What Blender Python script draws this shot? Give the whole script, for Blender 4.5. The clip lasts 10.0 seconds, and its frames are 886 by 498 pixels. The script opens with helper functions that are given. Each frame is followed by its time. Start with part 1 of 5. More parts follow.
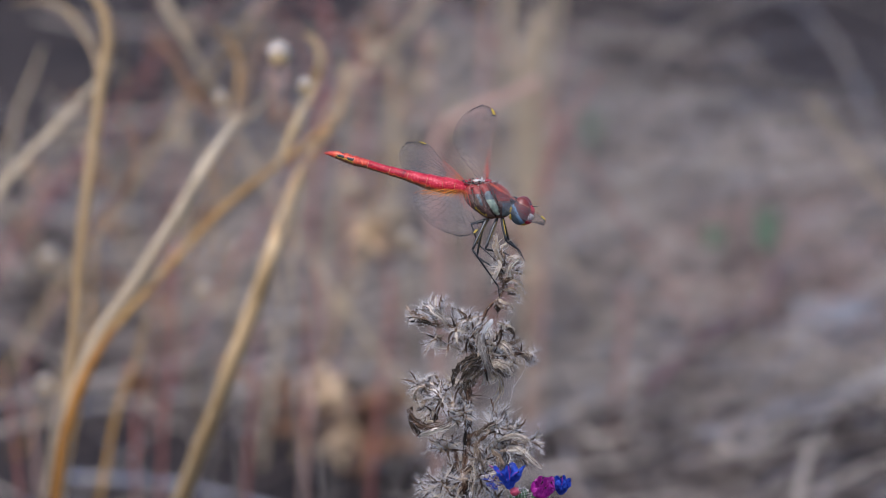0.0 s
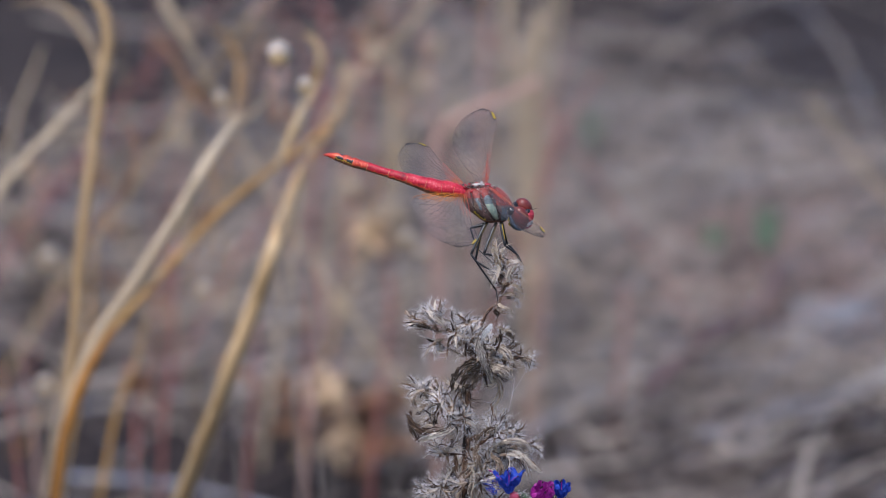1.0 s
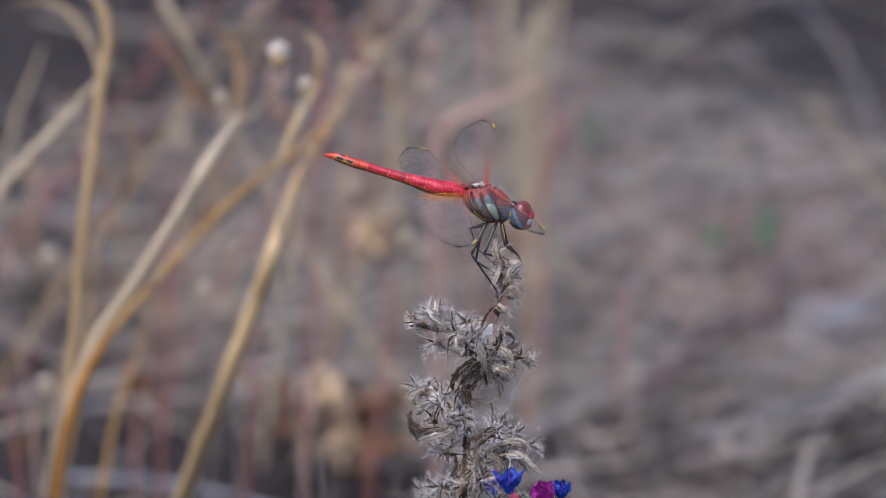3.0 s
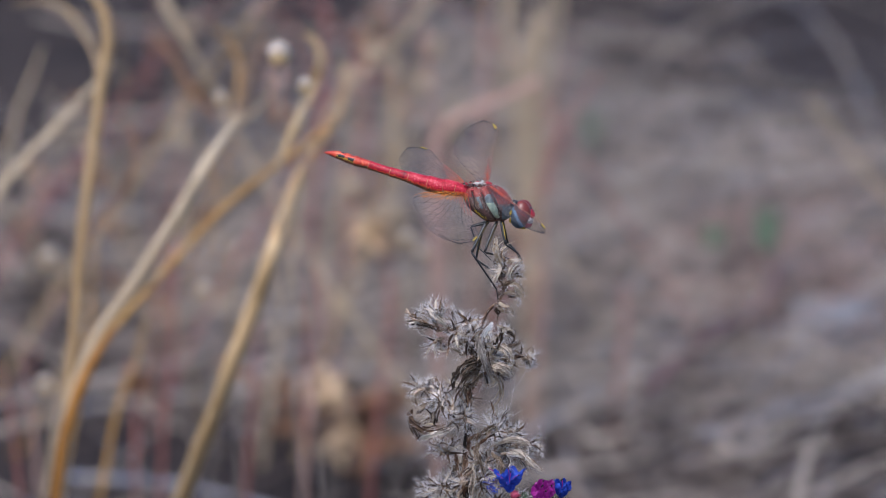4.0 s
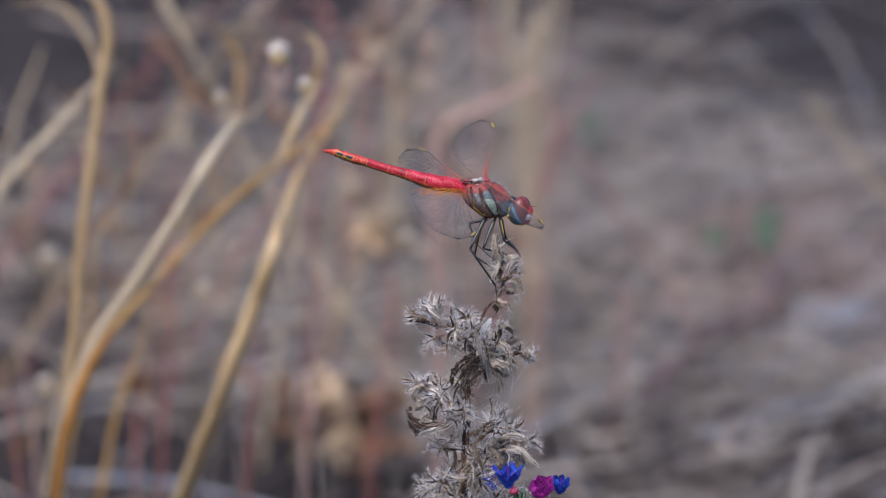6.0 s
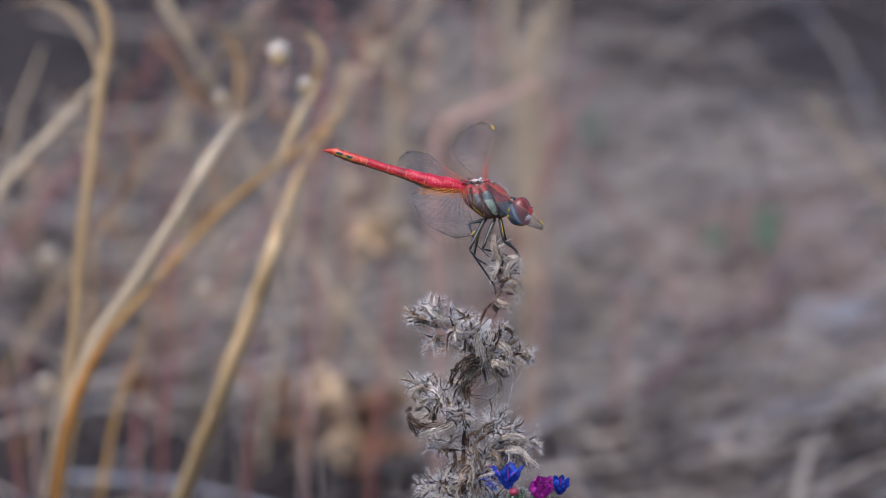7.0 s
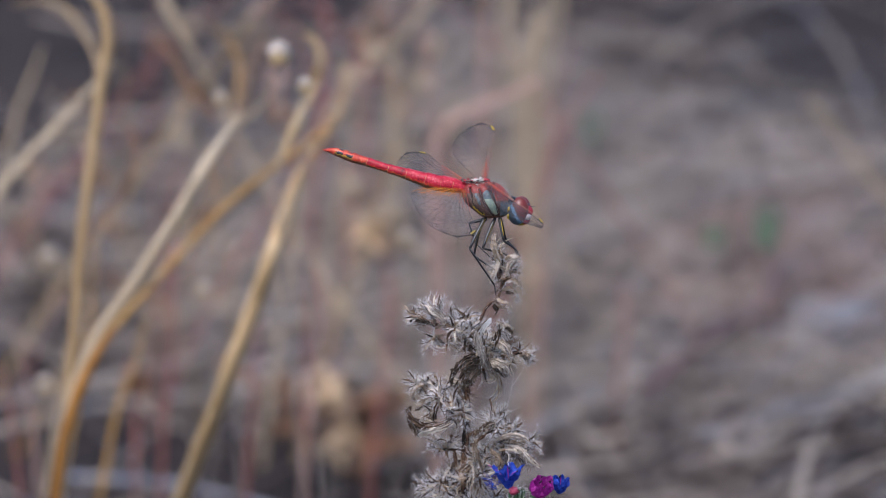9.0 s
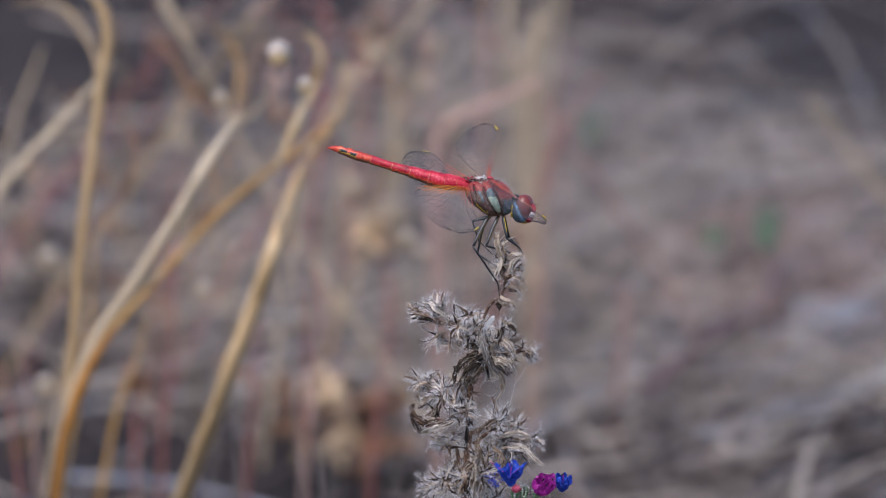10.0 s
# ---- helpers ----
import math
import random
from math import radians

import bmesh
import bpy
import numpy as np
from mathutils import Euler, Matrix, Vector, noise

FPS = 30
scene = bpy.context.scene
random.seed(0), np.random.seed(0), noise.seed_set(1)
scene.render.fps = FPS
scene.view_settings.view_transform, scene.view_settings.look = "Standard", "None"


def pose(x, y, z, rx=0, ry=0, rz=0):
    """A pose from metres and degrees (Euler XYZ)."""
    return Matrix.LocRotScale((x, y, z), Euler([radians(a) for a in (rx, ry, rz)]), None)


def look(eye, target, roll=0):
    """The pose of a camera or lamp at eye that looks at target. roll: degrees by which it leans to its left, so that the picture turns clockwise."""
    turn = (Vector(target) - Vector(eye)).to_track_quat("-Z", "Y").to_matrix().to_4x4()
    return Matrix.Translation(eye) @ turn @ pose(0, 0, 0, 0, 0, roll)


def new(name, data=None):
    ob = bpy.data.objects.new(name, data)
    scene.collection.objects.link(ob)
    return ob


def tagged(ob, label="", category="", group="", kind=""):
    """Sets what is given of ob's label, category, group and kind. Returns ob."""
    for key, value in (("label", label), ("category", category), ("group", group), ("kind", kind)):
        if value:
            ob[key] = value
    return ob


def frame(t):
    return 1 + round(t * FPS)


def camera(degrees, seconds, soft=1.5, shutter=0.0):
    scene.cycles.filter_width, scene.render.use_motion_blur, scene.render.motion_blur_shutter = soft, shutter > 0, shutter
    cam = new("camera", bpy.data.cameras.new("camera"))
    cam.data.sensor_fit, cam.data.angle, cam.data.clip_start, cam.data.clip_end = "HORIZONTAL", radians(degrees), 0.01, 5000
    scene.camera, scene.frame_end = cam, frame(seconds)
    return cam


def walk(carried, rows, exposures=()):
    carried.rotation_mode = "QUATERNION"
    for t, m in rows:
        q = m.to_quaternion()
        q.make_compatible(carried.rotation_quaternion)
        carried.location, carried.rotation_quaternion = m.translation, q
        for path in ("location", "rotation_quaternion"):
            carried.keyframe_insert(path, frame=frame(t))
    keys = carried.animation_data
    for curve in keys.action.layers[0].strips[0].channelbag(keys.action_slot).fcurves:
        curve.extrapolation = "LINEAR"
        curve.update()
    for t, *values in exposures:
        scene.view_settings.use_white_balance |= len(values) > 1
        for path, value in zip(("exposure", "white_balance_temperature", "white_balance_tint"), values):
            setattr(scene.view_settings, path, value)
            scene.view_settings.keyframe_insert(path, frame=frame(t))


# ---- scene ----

MM = 0.001
PITCH = 11.0                      # the camera looks down by this much
RANGE = 1.1212                    # metres from the lens to the dragonfly
HEIGHT = 0.190                    # height of the middle of the view above the ground
VIEW = pose(0, 0, HEIGHT, -PITCH)
EYE = VIEW @ Vector((0, -RANGE, 0))

# ---- camera: a long lens on a tripod, wide open, focused on the dragonfly ----
cam = camera(8.0, 10.0, soft=0.45)
cam.data.dof.use_dof = True
cam.data.dof.focus_distance = RANGE
cam.data.dof.aperture_fstop = 23.5
STAND = VIEW @ pose(0, -RANGE, 0, 90)
walk(cam, [(0.0, STAND), (10.0, STAND)], exposures=[(0.0, 0.66, 5900, 12), (10.0, 0.66, 5900, 12)])

# ---- light: open shade under a bright hazy sky ----
world = bpy.data.worlds.new("world")
scene.world = world
world.use_nodes = True
wn = world.node_tree.nodes
sky = wn.new("ShaderNodeTexSky")
sky.sky_type = "NISHITA"
sky.sun_disc = False
sky.sun_elevation = radians(58)
sky.sun_rotation = radians(205)
sky.dust_density = 3.0
wn["Background"].inputs[1].default_value = 0.15
world.node_tree.links.new(sky.outputs[0], wn["Background"].inputs[0])
sun_data = bpy.data.lights.new("sun", "SUN")
sun_data.energy = 1.6
sun_data.angle = radians(25)
sun_data.color = (1.0, 0.97, 0.94)
sun = new("sun", sun_data)
sun.matrix_world = look((-0.8, -1.6, 3.2), (0, 0, 0))


# ---- materials ----
def rgb(h):
    c = [int(h[i:i + 2], 16) / 255 for i in (0, 2, 4)]
    return tuple(v / 12.92 if v < 0.04045 else ((v + 0.055) / 1.055) ** 2.4 for v in c) + (1.0,)


def mat(name, cols, scale=800, rough=0.7, bump=0.2, spec=0.4, fine=7.0, vary=None, through_light=0.0, coat=0.0, stretch=None, depth=0.0004, along="Object", span=0.44):
    """A surface of mixed tones: noise of two sizes runs through the colours; vary: how far islands or objects differ."""
    m = bpy.data.materials.new(name)
    m.use_nodes = True
    t = m.node_tree
    n, link = t.nodes, t.links.new
    b = n["Principled BSDF"]
    co = n.new("ShaderNodeTexCoord")
    mp = n.new("ShaderNodeMapping")
    link(co.outputs[along], mp.inputs[0])
    if stretch:
        mp.inputs["Scale"].default_value = stretch
    n1, n2 = n.new("ShaderNodeTexNoise"), n.new("ShaderNodeTexNoise")
    for q, f in ((n1, 1.0), (n2, fine)):
        q.inputs["Scale"].default_value = scale * f
        q.inputs["Detail"].default_value = 4
        link(mp.outputs[0], q.inputs[0])
    mx = n.new("ShaderNodeMath")
    mx.operation = "MULTIPLY_ADD"
    mx.inputs[1].default_value = 0.55
    link(n1.outputs[0], mx.inputs[0])
    m2 = n.new("ShaderNodeMath")
    m2.operation = "MULTIPLY"
    m2.inputs[1].default_value = 0.45
    link(n2.outputs[0], m2.inputs[0])
    link(m2.outputs[0], mx.inputs[2])
    last = mx.outputs[0]
    if vary:
        g = n.new("ShaderNodeNewGeometry") if vary[0] == "island" else n.new("ShaderNodeObjectInfo")
        out = g.outputs["Random Per Island"] if vary[0] == "island" else g.outputs["Random"]
        a = n.new("ShaderNodeMath")
        a.operation = "SUBTRACT"
        a.inputs[1].default_value = 0.5
        link(out, a.inputs[0])
        c = n.new("ShaderNodeMath")
        c.operation = "MULTIPLY_ADD"
        c.inputs[1].default_value = vary[1]
        link(a.outputs[0], c.inputs[0])
        link(last, c.inputs[2])
        last = c.outputs[0]
    r = n.new("ShaderNodeValToRGB")
    e = r.color_ramp.elements
    while len(e) < len(cols):
        e.new(0.5)
    for k, c in enumerate(cols):
        e[k].position = 0.5 - span / 2 + span * k / max(1, len(cols) - 1)
        e[k].color = rgb(c)
    link(last, r.inputs[0])
    link(r.outputs[0], b.inputs["Base Color"])
    b.inputs["Roughness"].default_value = rough
    b.inputs["Specular IOR Level"].default_value = spec
    b.inputs["Coat Weight"].default_value = coat
    b.inputs["Coat Roughness"].default_value = 0.15
    if bump:
        bp = n.new("ShaderNodeBump")
        bp.inputs["Strength"].default_value = bump
        bp.inputs["Distance"].default_value = depth
        link(mx.outputs[0], bp.inputs["Height"])
        link(bp.outputs[0], b.inputs["Normal"])
    if through_light:
        tr = n.new("ShaderNodeBsdfTranslucent")
        link(r.outputs[0], tr.inputs[0])
        ms = n.new("ShaderNodeMixShader")
        ms.inputs[0].default_value = through_light
        link(b.outputs[0], ms.inputs[1])
        link(tr.outputs[0], ms.inputs[2])
        link(ms.outputs[0], n["Material Output"].inputs[0])
    return m


def membrane_mat(name, tint, cover):
    m = bpy.data.materials.new(name)
    m.use_nodes = True
    t = m.node_tree
    n, link = t.nodes, t.links.new
    b = n["Principled BSDF"]
    b.inputs["Base Color"].default_value = rgb(tint)
    b.inputs["Roughness"].default_value = 0.22
    b.inputs["Specular IOR Level"].default_value = 0.6
    co, nz, bp = n.new("ShaderNodeTexCoord"), n.new("ShaderNodeTexNoise"), n.new("ShaderNodeBump")
    nz.inputs["Scale"].default_value = 900
    bp.inputs["Strength"].default_value = 0.35
    bp.inputs["Distance"].default_value = 0.0003
    link(co.outputs["Object"], nz.inputs[0])
    link(nz.outputs[0], bp.inputs["Height"])
    link(bp.outputs[0], b.inputs["Normal"])
    tr = n.new("ShaderNodeBsdfTransparent")
    ms = n.new("ShaderNodeMixShader")
    ms.inputs[0].default_value = cover
    link(tr.outputs[0], ms.inputs[1])
    link(b.outputs[0], ms.inputs[2])
    link(ms.outputs[0], n["Material Output"].inputs[0])
    return m


def eye_mat(name):
    """Compound eye: red-brown crown, grey-blue below, with a fine facet grain."""
    m = mat(name, ["5e1f1c", "7a2d26"], scale=1500, rough=0.36, bump=0.2, coat=0.15)
    n, link = m.node_tree.nodes, m.node_tree.links.new
    b = n["Principled BSDF"]
    co = n["Texture Coordinate"]
    dot = n.new("ShaderNodeVectorMath")
    dot.operation = "DOT_PRODUCT"
    dot.inputs[1].default_value = (330, -60, 250)
    link(co.outputs["Object"], dot.inputs[0])
    nz = n.new("ShaderNodeTexNoise")
    nz.inputs["Scale"].default_value = 1400
    link(co.outputs["Object"], nz.inputs[0])
    ad = n.new("ShaderNodeMath")
    ad.operation = "MULTIPLY_ADD"
    ad.inputs[1].default_value = 0.22
    link(nz.outputs[0], ad.inputs[0])
    link(dot.outputs["Value"], ad.inputs[2])
    r = n.new("ShaderNodeValToRGB")
    e = r.color_ramp.elements
    for _ in range(3):
        e.new(0.5)
    for k, (p, c) in enumerate(((0.0, "39434c"), (0.10, "4f687c"), (0.24, "6b8aa6"), (0.36, "4f302d"), (0.66, "66231d"))):
        e[k].position, e[k].color = p, rgb(c)
    sh = n.new("ShaderNodeMath")
    sh.operation = "ADD"
    sh.inputs[1].default_value = 0.22
    link(ad.outputs[0], sh.inputs[0])
    link(sh.outputs[0], r.inputs[0])
    link(r.outputs[0], b.inputs["Base Color"])
    return m


M_RED = mat("red_cuticle", ["560818", "940f24", "ae1c32", "c0505c"], scale=430, rough=0.5, bump=0.8, coat=0.06, spec=0.3, fine=6.0, span=0.32)
M_TAIL = mat("orange_red_cuticle", ["651414", "a82a20", "c65032", "d07a58"], scale=380, rough=0.48, bump=0.7, coat=0.05, span=0.3)
M_RING = mat("pale_joint", ["8a4a34", "b87c56"], scale=700, rough=0.5)
M_BLACK = mat("black_cuticle", ["0b0a0c", "1a181c"], scale=900, rough=0.32, bump=0.2, coat=0.3)
M_YELLOW = mat("yellow_cuticle", ["8f7618", "b59c30"], scale=900, rough=0.5)
M_VENTER = mat("ventral_cuticle", ["42281e", "6e4630", "946c44"], scale=600, rough=0.55)
M_SEAM = mat("thorax_seam", ["1c1413", "3a2a27"], scale=700, rough=0.5)
M_THORAX = mat("thorax_cuticle", ["302422", "5c433f", "81705f"], scale=420, rough=0.5, bump=0.5, span=0.28)
M_THORAX_RED = mat("thorax_red", ["4e1514", "842a24", "9c5648"], scale=420, rough=0.5, bump=0.5, span=0.3)
M_PALE = mat("thorax_pale_band", ["5c6a66", "7f8d80", "a2a88e"], scale=300, rough=0.5, bump=0.3, span=0.3)
M_SLATE = mat("thorax_slate_band", ["353b40", "4f5a60", "687376"], scale=340, rough=0.5, bump=0.3, span=0.3)
M_HAIR = mat("pale_hair", ["8d8580", "b5ada6"], scale=900, rough=0.6, bump=0)
M_VEIN = mat("dark_vein", ["100c0c", "1e1716"], scale=900, rough=0.5, bump=0)
M_VEIN_RED = mat("red_vein", ["7c2a1c", "a8482e"], scale=900, rough=0.5, bump=0)
M_VEIN_AMBER = mat("amber_vein", ["a0561a", "c87a2a"], scale=900, rough=0.5, bump=0)
M_COSTA = mat("brown_vein", ["5e3c2a", "8a5c40"], scale=900, rough=0.5, bump=0)
M_MEMBRANE = membrane_mat("wing_membrane", "a49a9e", 0.07)
M_AMBER = membrane_mat("amber_membrane", "a8661c", 0.28)
M_SCLERITE = mat("pale_sclerite", ["8f8884", "b8b2ac"], scale=900, rough=0.35)
M_EYE = eye_mat("compound_eye")
M_FACE = mat("face_red", ["8c1a28", "b3303e"], scale=600, rough=0.5, coat=0.05)
M_FACE_PALE = mat("face_pale", ["b9a6a2", "d6c8c2"], scale=600, rough=0.4)
M_DRY = mat("dry_calyx", ["2e1f16", "836850", "cabdac"], scale=380, rough=0.85, bump=0.6, vary=("island", 0.5), through_light=0.12)
M_SPECK = mat("dark_speck", ["17110e", "2c211b"], scale=700, rough=0.9, bump=0)
M_BRISTLE = mat("bristle", ["c8c2c4", "f2edec"], scale=500, rough=0.6, bump=0)
M_SHRED = mat("dry_leaf", ["3a2b20", "86705d", "cbbba3"], scale=230, rough=0.85, bump=0.7, vary=("object", 0.35), through_light=0.12, stretch=(1, 1, 0.3), span=0.32)
M_BROAD = mat("dry_broad_leaf", ["1c140f", "665343", "a08c78", "dccfbe"], scale=5.0, rough=0.85, bump=0.7, vary=("object", 0.25), through_light=0.2, fine=4.0, stretch=(0.35, 2.6, 1), along="UV", span=0.26)
M_BRACT = mat("papery_bract", ["2a1a12", "86664c", "bfa68c", "e2d6c6"], scale=5.0, rough=0.8, bump=0.6, vary=("object", 0.35), through_light=0.2, fine=4.0, stretch=(0.35, 2.6, 1), along="UV", span=0.26)
M_CURL = mat("curled_bract", ["7a6048", "ab9277", "cfbea6", "e0d4c4"], scale=5.0, rough=0.8, bump=0.6, through_light=0.2, fine=4.0, stretch=(0.35, 2.6, 1), along="UV")
M_FLAKE = mat("white_flake", ["b8b2b0", "d8d4d2", "efedec"], scale=300, rough=0.7, bump=0.3, through_light=0.2)
M_GREYLEAF = mat("grey_ribbed_leaf", ["2a2320", "6f645c", "a59b92", "cfc8c0"], scale=5.0, rough=0.85, bump=0.8, fine=4.0, stretch=(0.35, 2.6, 1), along="UV", span=0.28)
M_STEM = mat("dry_stem", ["140e0a", "4a3225", "7d604a", "c2b2a2"], scale=700, rough=0.9, bump=0.7, stretch=(1, 1, 0.3), span=0.22)
M_BLUE = mat("blue_petal", ["15247a", "2846b4", "5274d8"], scale=300, rough=0.7, bump=0.9, through_light=0.2, span=0.3)
M_MAGENTA = mat("magenta_petal", ["74126e", "ae2896", "d274bc"], scale=260, rough=0.55, bump=0.6, through_light=0.3, span=0.3)
M_VIOLET = mat("violet_shred", ["2c2260", "4a3a92", "7466b0"], scale=500, rough=0.7, bump=0.3)
M_PINK = mat("pink_bud", ["a83352", "c45670"], scale=500, rough=0.6, bump=0.4, through_light=0.15)
M_GREEN = mat("green_calyx", ["3c5a3a", "5b7a54"], scale=400, rough=0.7)
M_GROUND = mat("dry_earth", ["211d1e", "302b2b", "453d39"], scale=9, rough=0.95, bump=0.8, fine=9.0, depth=0.02, spec=0.04)
M_LITTER = mat("straw_litter", ["4a423e", "7a6f6a", "918073", "7f8493", "aea195"], scale=60, rough=0.9, bump=0.2, vary=("island", 1.0), spec=0.1)
M_STRAW = mat("golden_straw", ["826640", "a48a60", "bca584"], scale=70, rough=0.6, bump=0.2, stretch=(1, 1, 0.15))
M_STRAW_PALE = mat("pale_straw", ["8c785f", "ac987d", "c4b298"], scale=70, rough=0.65, bump=0.2, stretch=(1, 1, 0.15))
M_STRAW_OCHRE = mat("ochre_straw", ["85602f", "a98044", "bb9a68"], scale=70, rough=0.6, bump=0.2, stretch=(1, 1, 0.15))
M_STRAW_RED = mat("red_stem", ["784843", "955a53", "a87068"], scale=70, rough=0.65, bump=0.2, stretch=(1, 1, 0.15))
M_STRAW_PINK = mat("pinkish_straw", ["8e6e64", "a6867a", "ba9c90"], scale=70, rough=0.65, bump=0.2, stretch=(1, 1, 0.15))
M_STRAW_GREY = mat("grey_straw", ["5c534d", "7a7069", "90867c"], scale=70, rough=0.7, bump=0.2, stretch=(1, 1, 0.15))
M_STRAW_DEEP = mat("deep_ochre_straw", ["6b4414", "96662a", "a87c40"], scale=70, rough=0.6, bump=0.2, stretch=(1, 1, 0.15))
M_STRAW_TAN = mat("tan_straw", ["8a6c46", "ab8e66", "c0a884"], scale=70, rough=0.6, bump=0.2, stretch=(1, 1, 0.15))
M_PEACH = mat("peach_leaf", ["a8835f", "d2b28c", "e8d2b4"], scale=120, rough=0.8, bump=0.3)
M_LEAF = mat("green_blade", ["5c7a60", "7e9c7c"], scale=120, rough=0.6)
M_RUSSET = mat("russet_leaf", ["523626", "7e583e", "977558"], scale=120, rough=0.8, bump=0.3, vary=("object", 0.3))
M_FLUFF = mat("seed_fluff", ["b7aaa0", "ddd3c9"], scale=200, rough=0.8, through_light=0.2)


# ---- mesh tools; shapes are written in millimetres ----
class Shape:
    def __init__(self):
        self.v, self.f, self.m, self.uv = [], [], [], {}

    def add(self, vs, fs, m=0):
        k = len(self.v)
        self.v += [tuple(v) for v in vs]
        self.f += [tuple(i + k for i in f) for f in fs]
        self.m += [m] * len(fs)

    def tube(self, pts, radii, sides=8, m=0, flat=1.0, pick=None):
        """A tapered round rod along pts. pick(i, k): the material of a face by ring and side."""
        pts = [Vector(p) for p in pts]
        n = len(pts)
        up = Vector((0.13, 0.31, 0.94))
        vs = []
        for i, p in enumerate(pts):
            d = (pts[min(i + 1, n - 1)] - pts[max(i - 1, 0)]).normalized()
            a = (up - d * up.dot(d))
            a = a.normalized() if a.length > 1e-4 else d.orthogonal().normalized()
            up = a
            b = d.cross(a)
            for k in range(sides):
                w = 2 * math.pi * k / sides
                vs.append(p + radii[i] * (a * math.cos(w) + b * (flat * math.sin(w))))
        k0 = len(self.v)
        self.v += [tuple(v) for v in vs]
        for i in range(n - 1):
            for k in range(sides):
                q = (k + 1) % sides
                self.f.append((k0 + i * sides + k, k0 + i * sides + q, k0 + (i + 1) * sides + q, k0 + (i + 1) * sides + k))
                self.m.append(pick(i, k) if pick else m)
        self.f.append(tuple(k0 + k for k in reversed(range(sides))))
        self.f.append(tuple(k0 + (n - 1) * sides + k for k in range(sides)))
        self.m += [pick(0, 0) if pick else m, pick(n - 2, 0) if pick else m]

    def needle(self, p, q, r, m=0):
        p, q = Vector(p), Vector(q)
        d = (q - p).normalized()
        a = d.orthogonal().normalized()
        b = d.cross(a)
        ring = [p + r * (a * math.cos(w) + b * math.sin(w)) for w in (0, 2.09, 4.19)]
        self.add(ring + [q], [(0, 1, 3), (1, 2, 3), (2, 0, 3)], m)

    def ball(self, c, r, nu=20, nv=14, m=0, pick=None, lump=0.0, seed=0.0):
        c, r = Vector(c), Vector(r)
        vs, fs = [], []
        for j in range(nv + 1):
            th = math.pi * j / nv
            for i in range(nu):
                ph = 2 * math.pi * i / nu
                u = Vector((math.sin(th) * math.cos(ph), math.sin(th) * math.sin(ph), math.cos(th)))
                k = 1 + lump * noise.noise(u * 2.2 + Vector((seed, seed, 0)))
                vs.append(c + Vector((u.x * r.x, u.y * r.y, u.z * r.z)) * k)
        for j in range(nv):
            for i in range(nu):
                fs.append((j * nu + i, (j + 1) * nu + i, (j + 1) * nu + (i + 1) % nu, j * nu + (i + 1) % nu))
        k0 = len(self.v)
        self.v += [tuple(v) for v in vs]
        for f in fs:
            mid = sum((vs[i] for i in f), Vector()) / 4
            self.f.append(tuple(i + k0 for i in f))
            self.m.append(pick(mid) if pick else m)

    def strip(self, pts, sides, widths, thick=0.08, m=0):
        """A bent blade with thickness: pts its middle line, sides its sideways direction."""
        vs, n = [], len(pts)
        for i in range(n):
            p, s = Vector(pts[i]), Vector(sides[i]).normalized()
            d = (Vector(pts[min(i + 1, n - 1)]) - Vector(pts[max(i - 1, 0)])).normalized()
            up = d.cross(s).normalized()
            w = widths[i]
            vs += [p - s * w + up * (w * 0.45), p - up * thick, p + s * w + up * (w * 0.45), p + up * thick]
        fs = []
        for i in range(n - 1):
            for k in range(4):
                q = (k + 1) % 4
                fs.append((4 * i + k, 4 * i + q, 4 * i + 4 + q, 4 * i + 4 + k))
        fs += [(3, 2, 1, 0), tuple(4 * (n - 1) + k for k in range(4))]
        self.add(vs, fs, m)

    def mesh(self, name, mats, smooth=True, unit=MM):
        me = bpy.data.meshes.new(name)
        me.from_pydata([(x * unit, y * unit, z * unit) for x, y, z in self.v], [], self.f)
        for q in mats:
            me.materials.append(q)
        me.polygons.foreach_set("material_index", self.m)
        me.polygons.foreach_set("use_smooth", [smooth] * len(self.f))
        if self.uv:
            layer = me.uv_layers.new(name="fibre")
            for k, loop in enumerate(me.loops):
                layer.data[k].uv = self.uv.get(loop.vertex_index, (0.0, 0.0))
        me.update()
        return me


def part(name, shape, mats, parent=None, label="", at=None, smooth=True):
    me = shape.mesh(name, mats, smooth) if isinstance(shape, Shape) else shape
    ob = new(name, me)
    ob.parent = parent
    if at is not None:
        ob.matrix_basis = at
    return tagged(ob, label)


def mm(x, y, z):
    return Matrix.Translation((x * MM, y * MM, z * MM))


def bezier(a, b, c, n):
    a, b, c = Vector(a), Vector(b), Vector(c)
    return [a * (1 - t) ** 2 + b * (2 * t * (1 - t)) + c * t * t for t in (i / (n - 1) for i in range(n))]


def smooth_line(pts, n):
    """A smooth curve through pts (Catmull-Rom), n points to a span."""
    p = [Vector(q) for q in pts]
    p = [p[0] * 2 - p[1]] + p + [p[-1] * 2 - p[-2]]
    out = []
    for i in range(1, len(p) - 2):
        for k in range(n):
            t = k / n
            out.append(0.5 * (2 * p[i] + (p[i + 1] - p[i - 1]) * t + (2 * p[i - 1] - 5 * p[i] + 4 * p[i + 1] - p[i + 2]) * t * t
                              + (3 * p[i] - p[i - 1] - 3 * p[i + 1] + p[i + 2]) * t ** 3))
    return out + [p[-2]]


def interp(x, table):
    xs, ys = zip(*table)
    return float(np.interp(x, xs, ys))


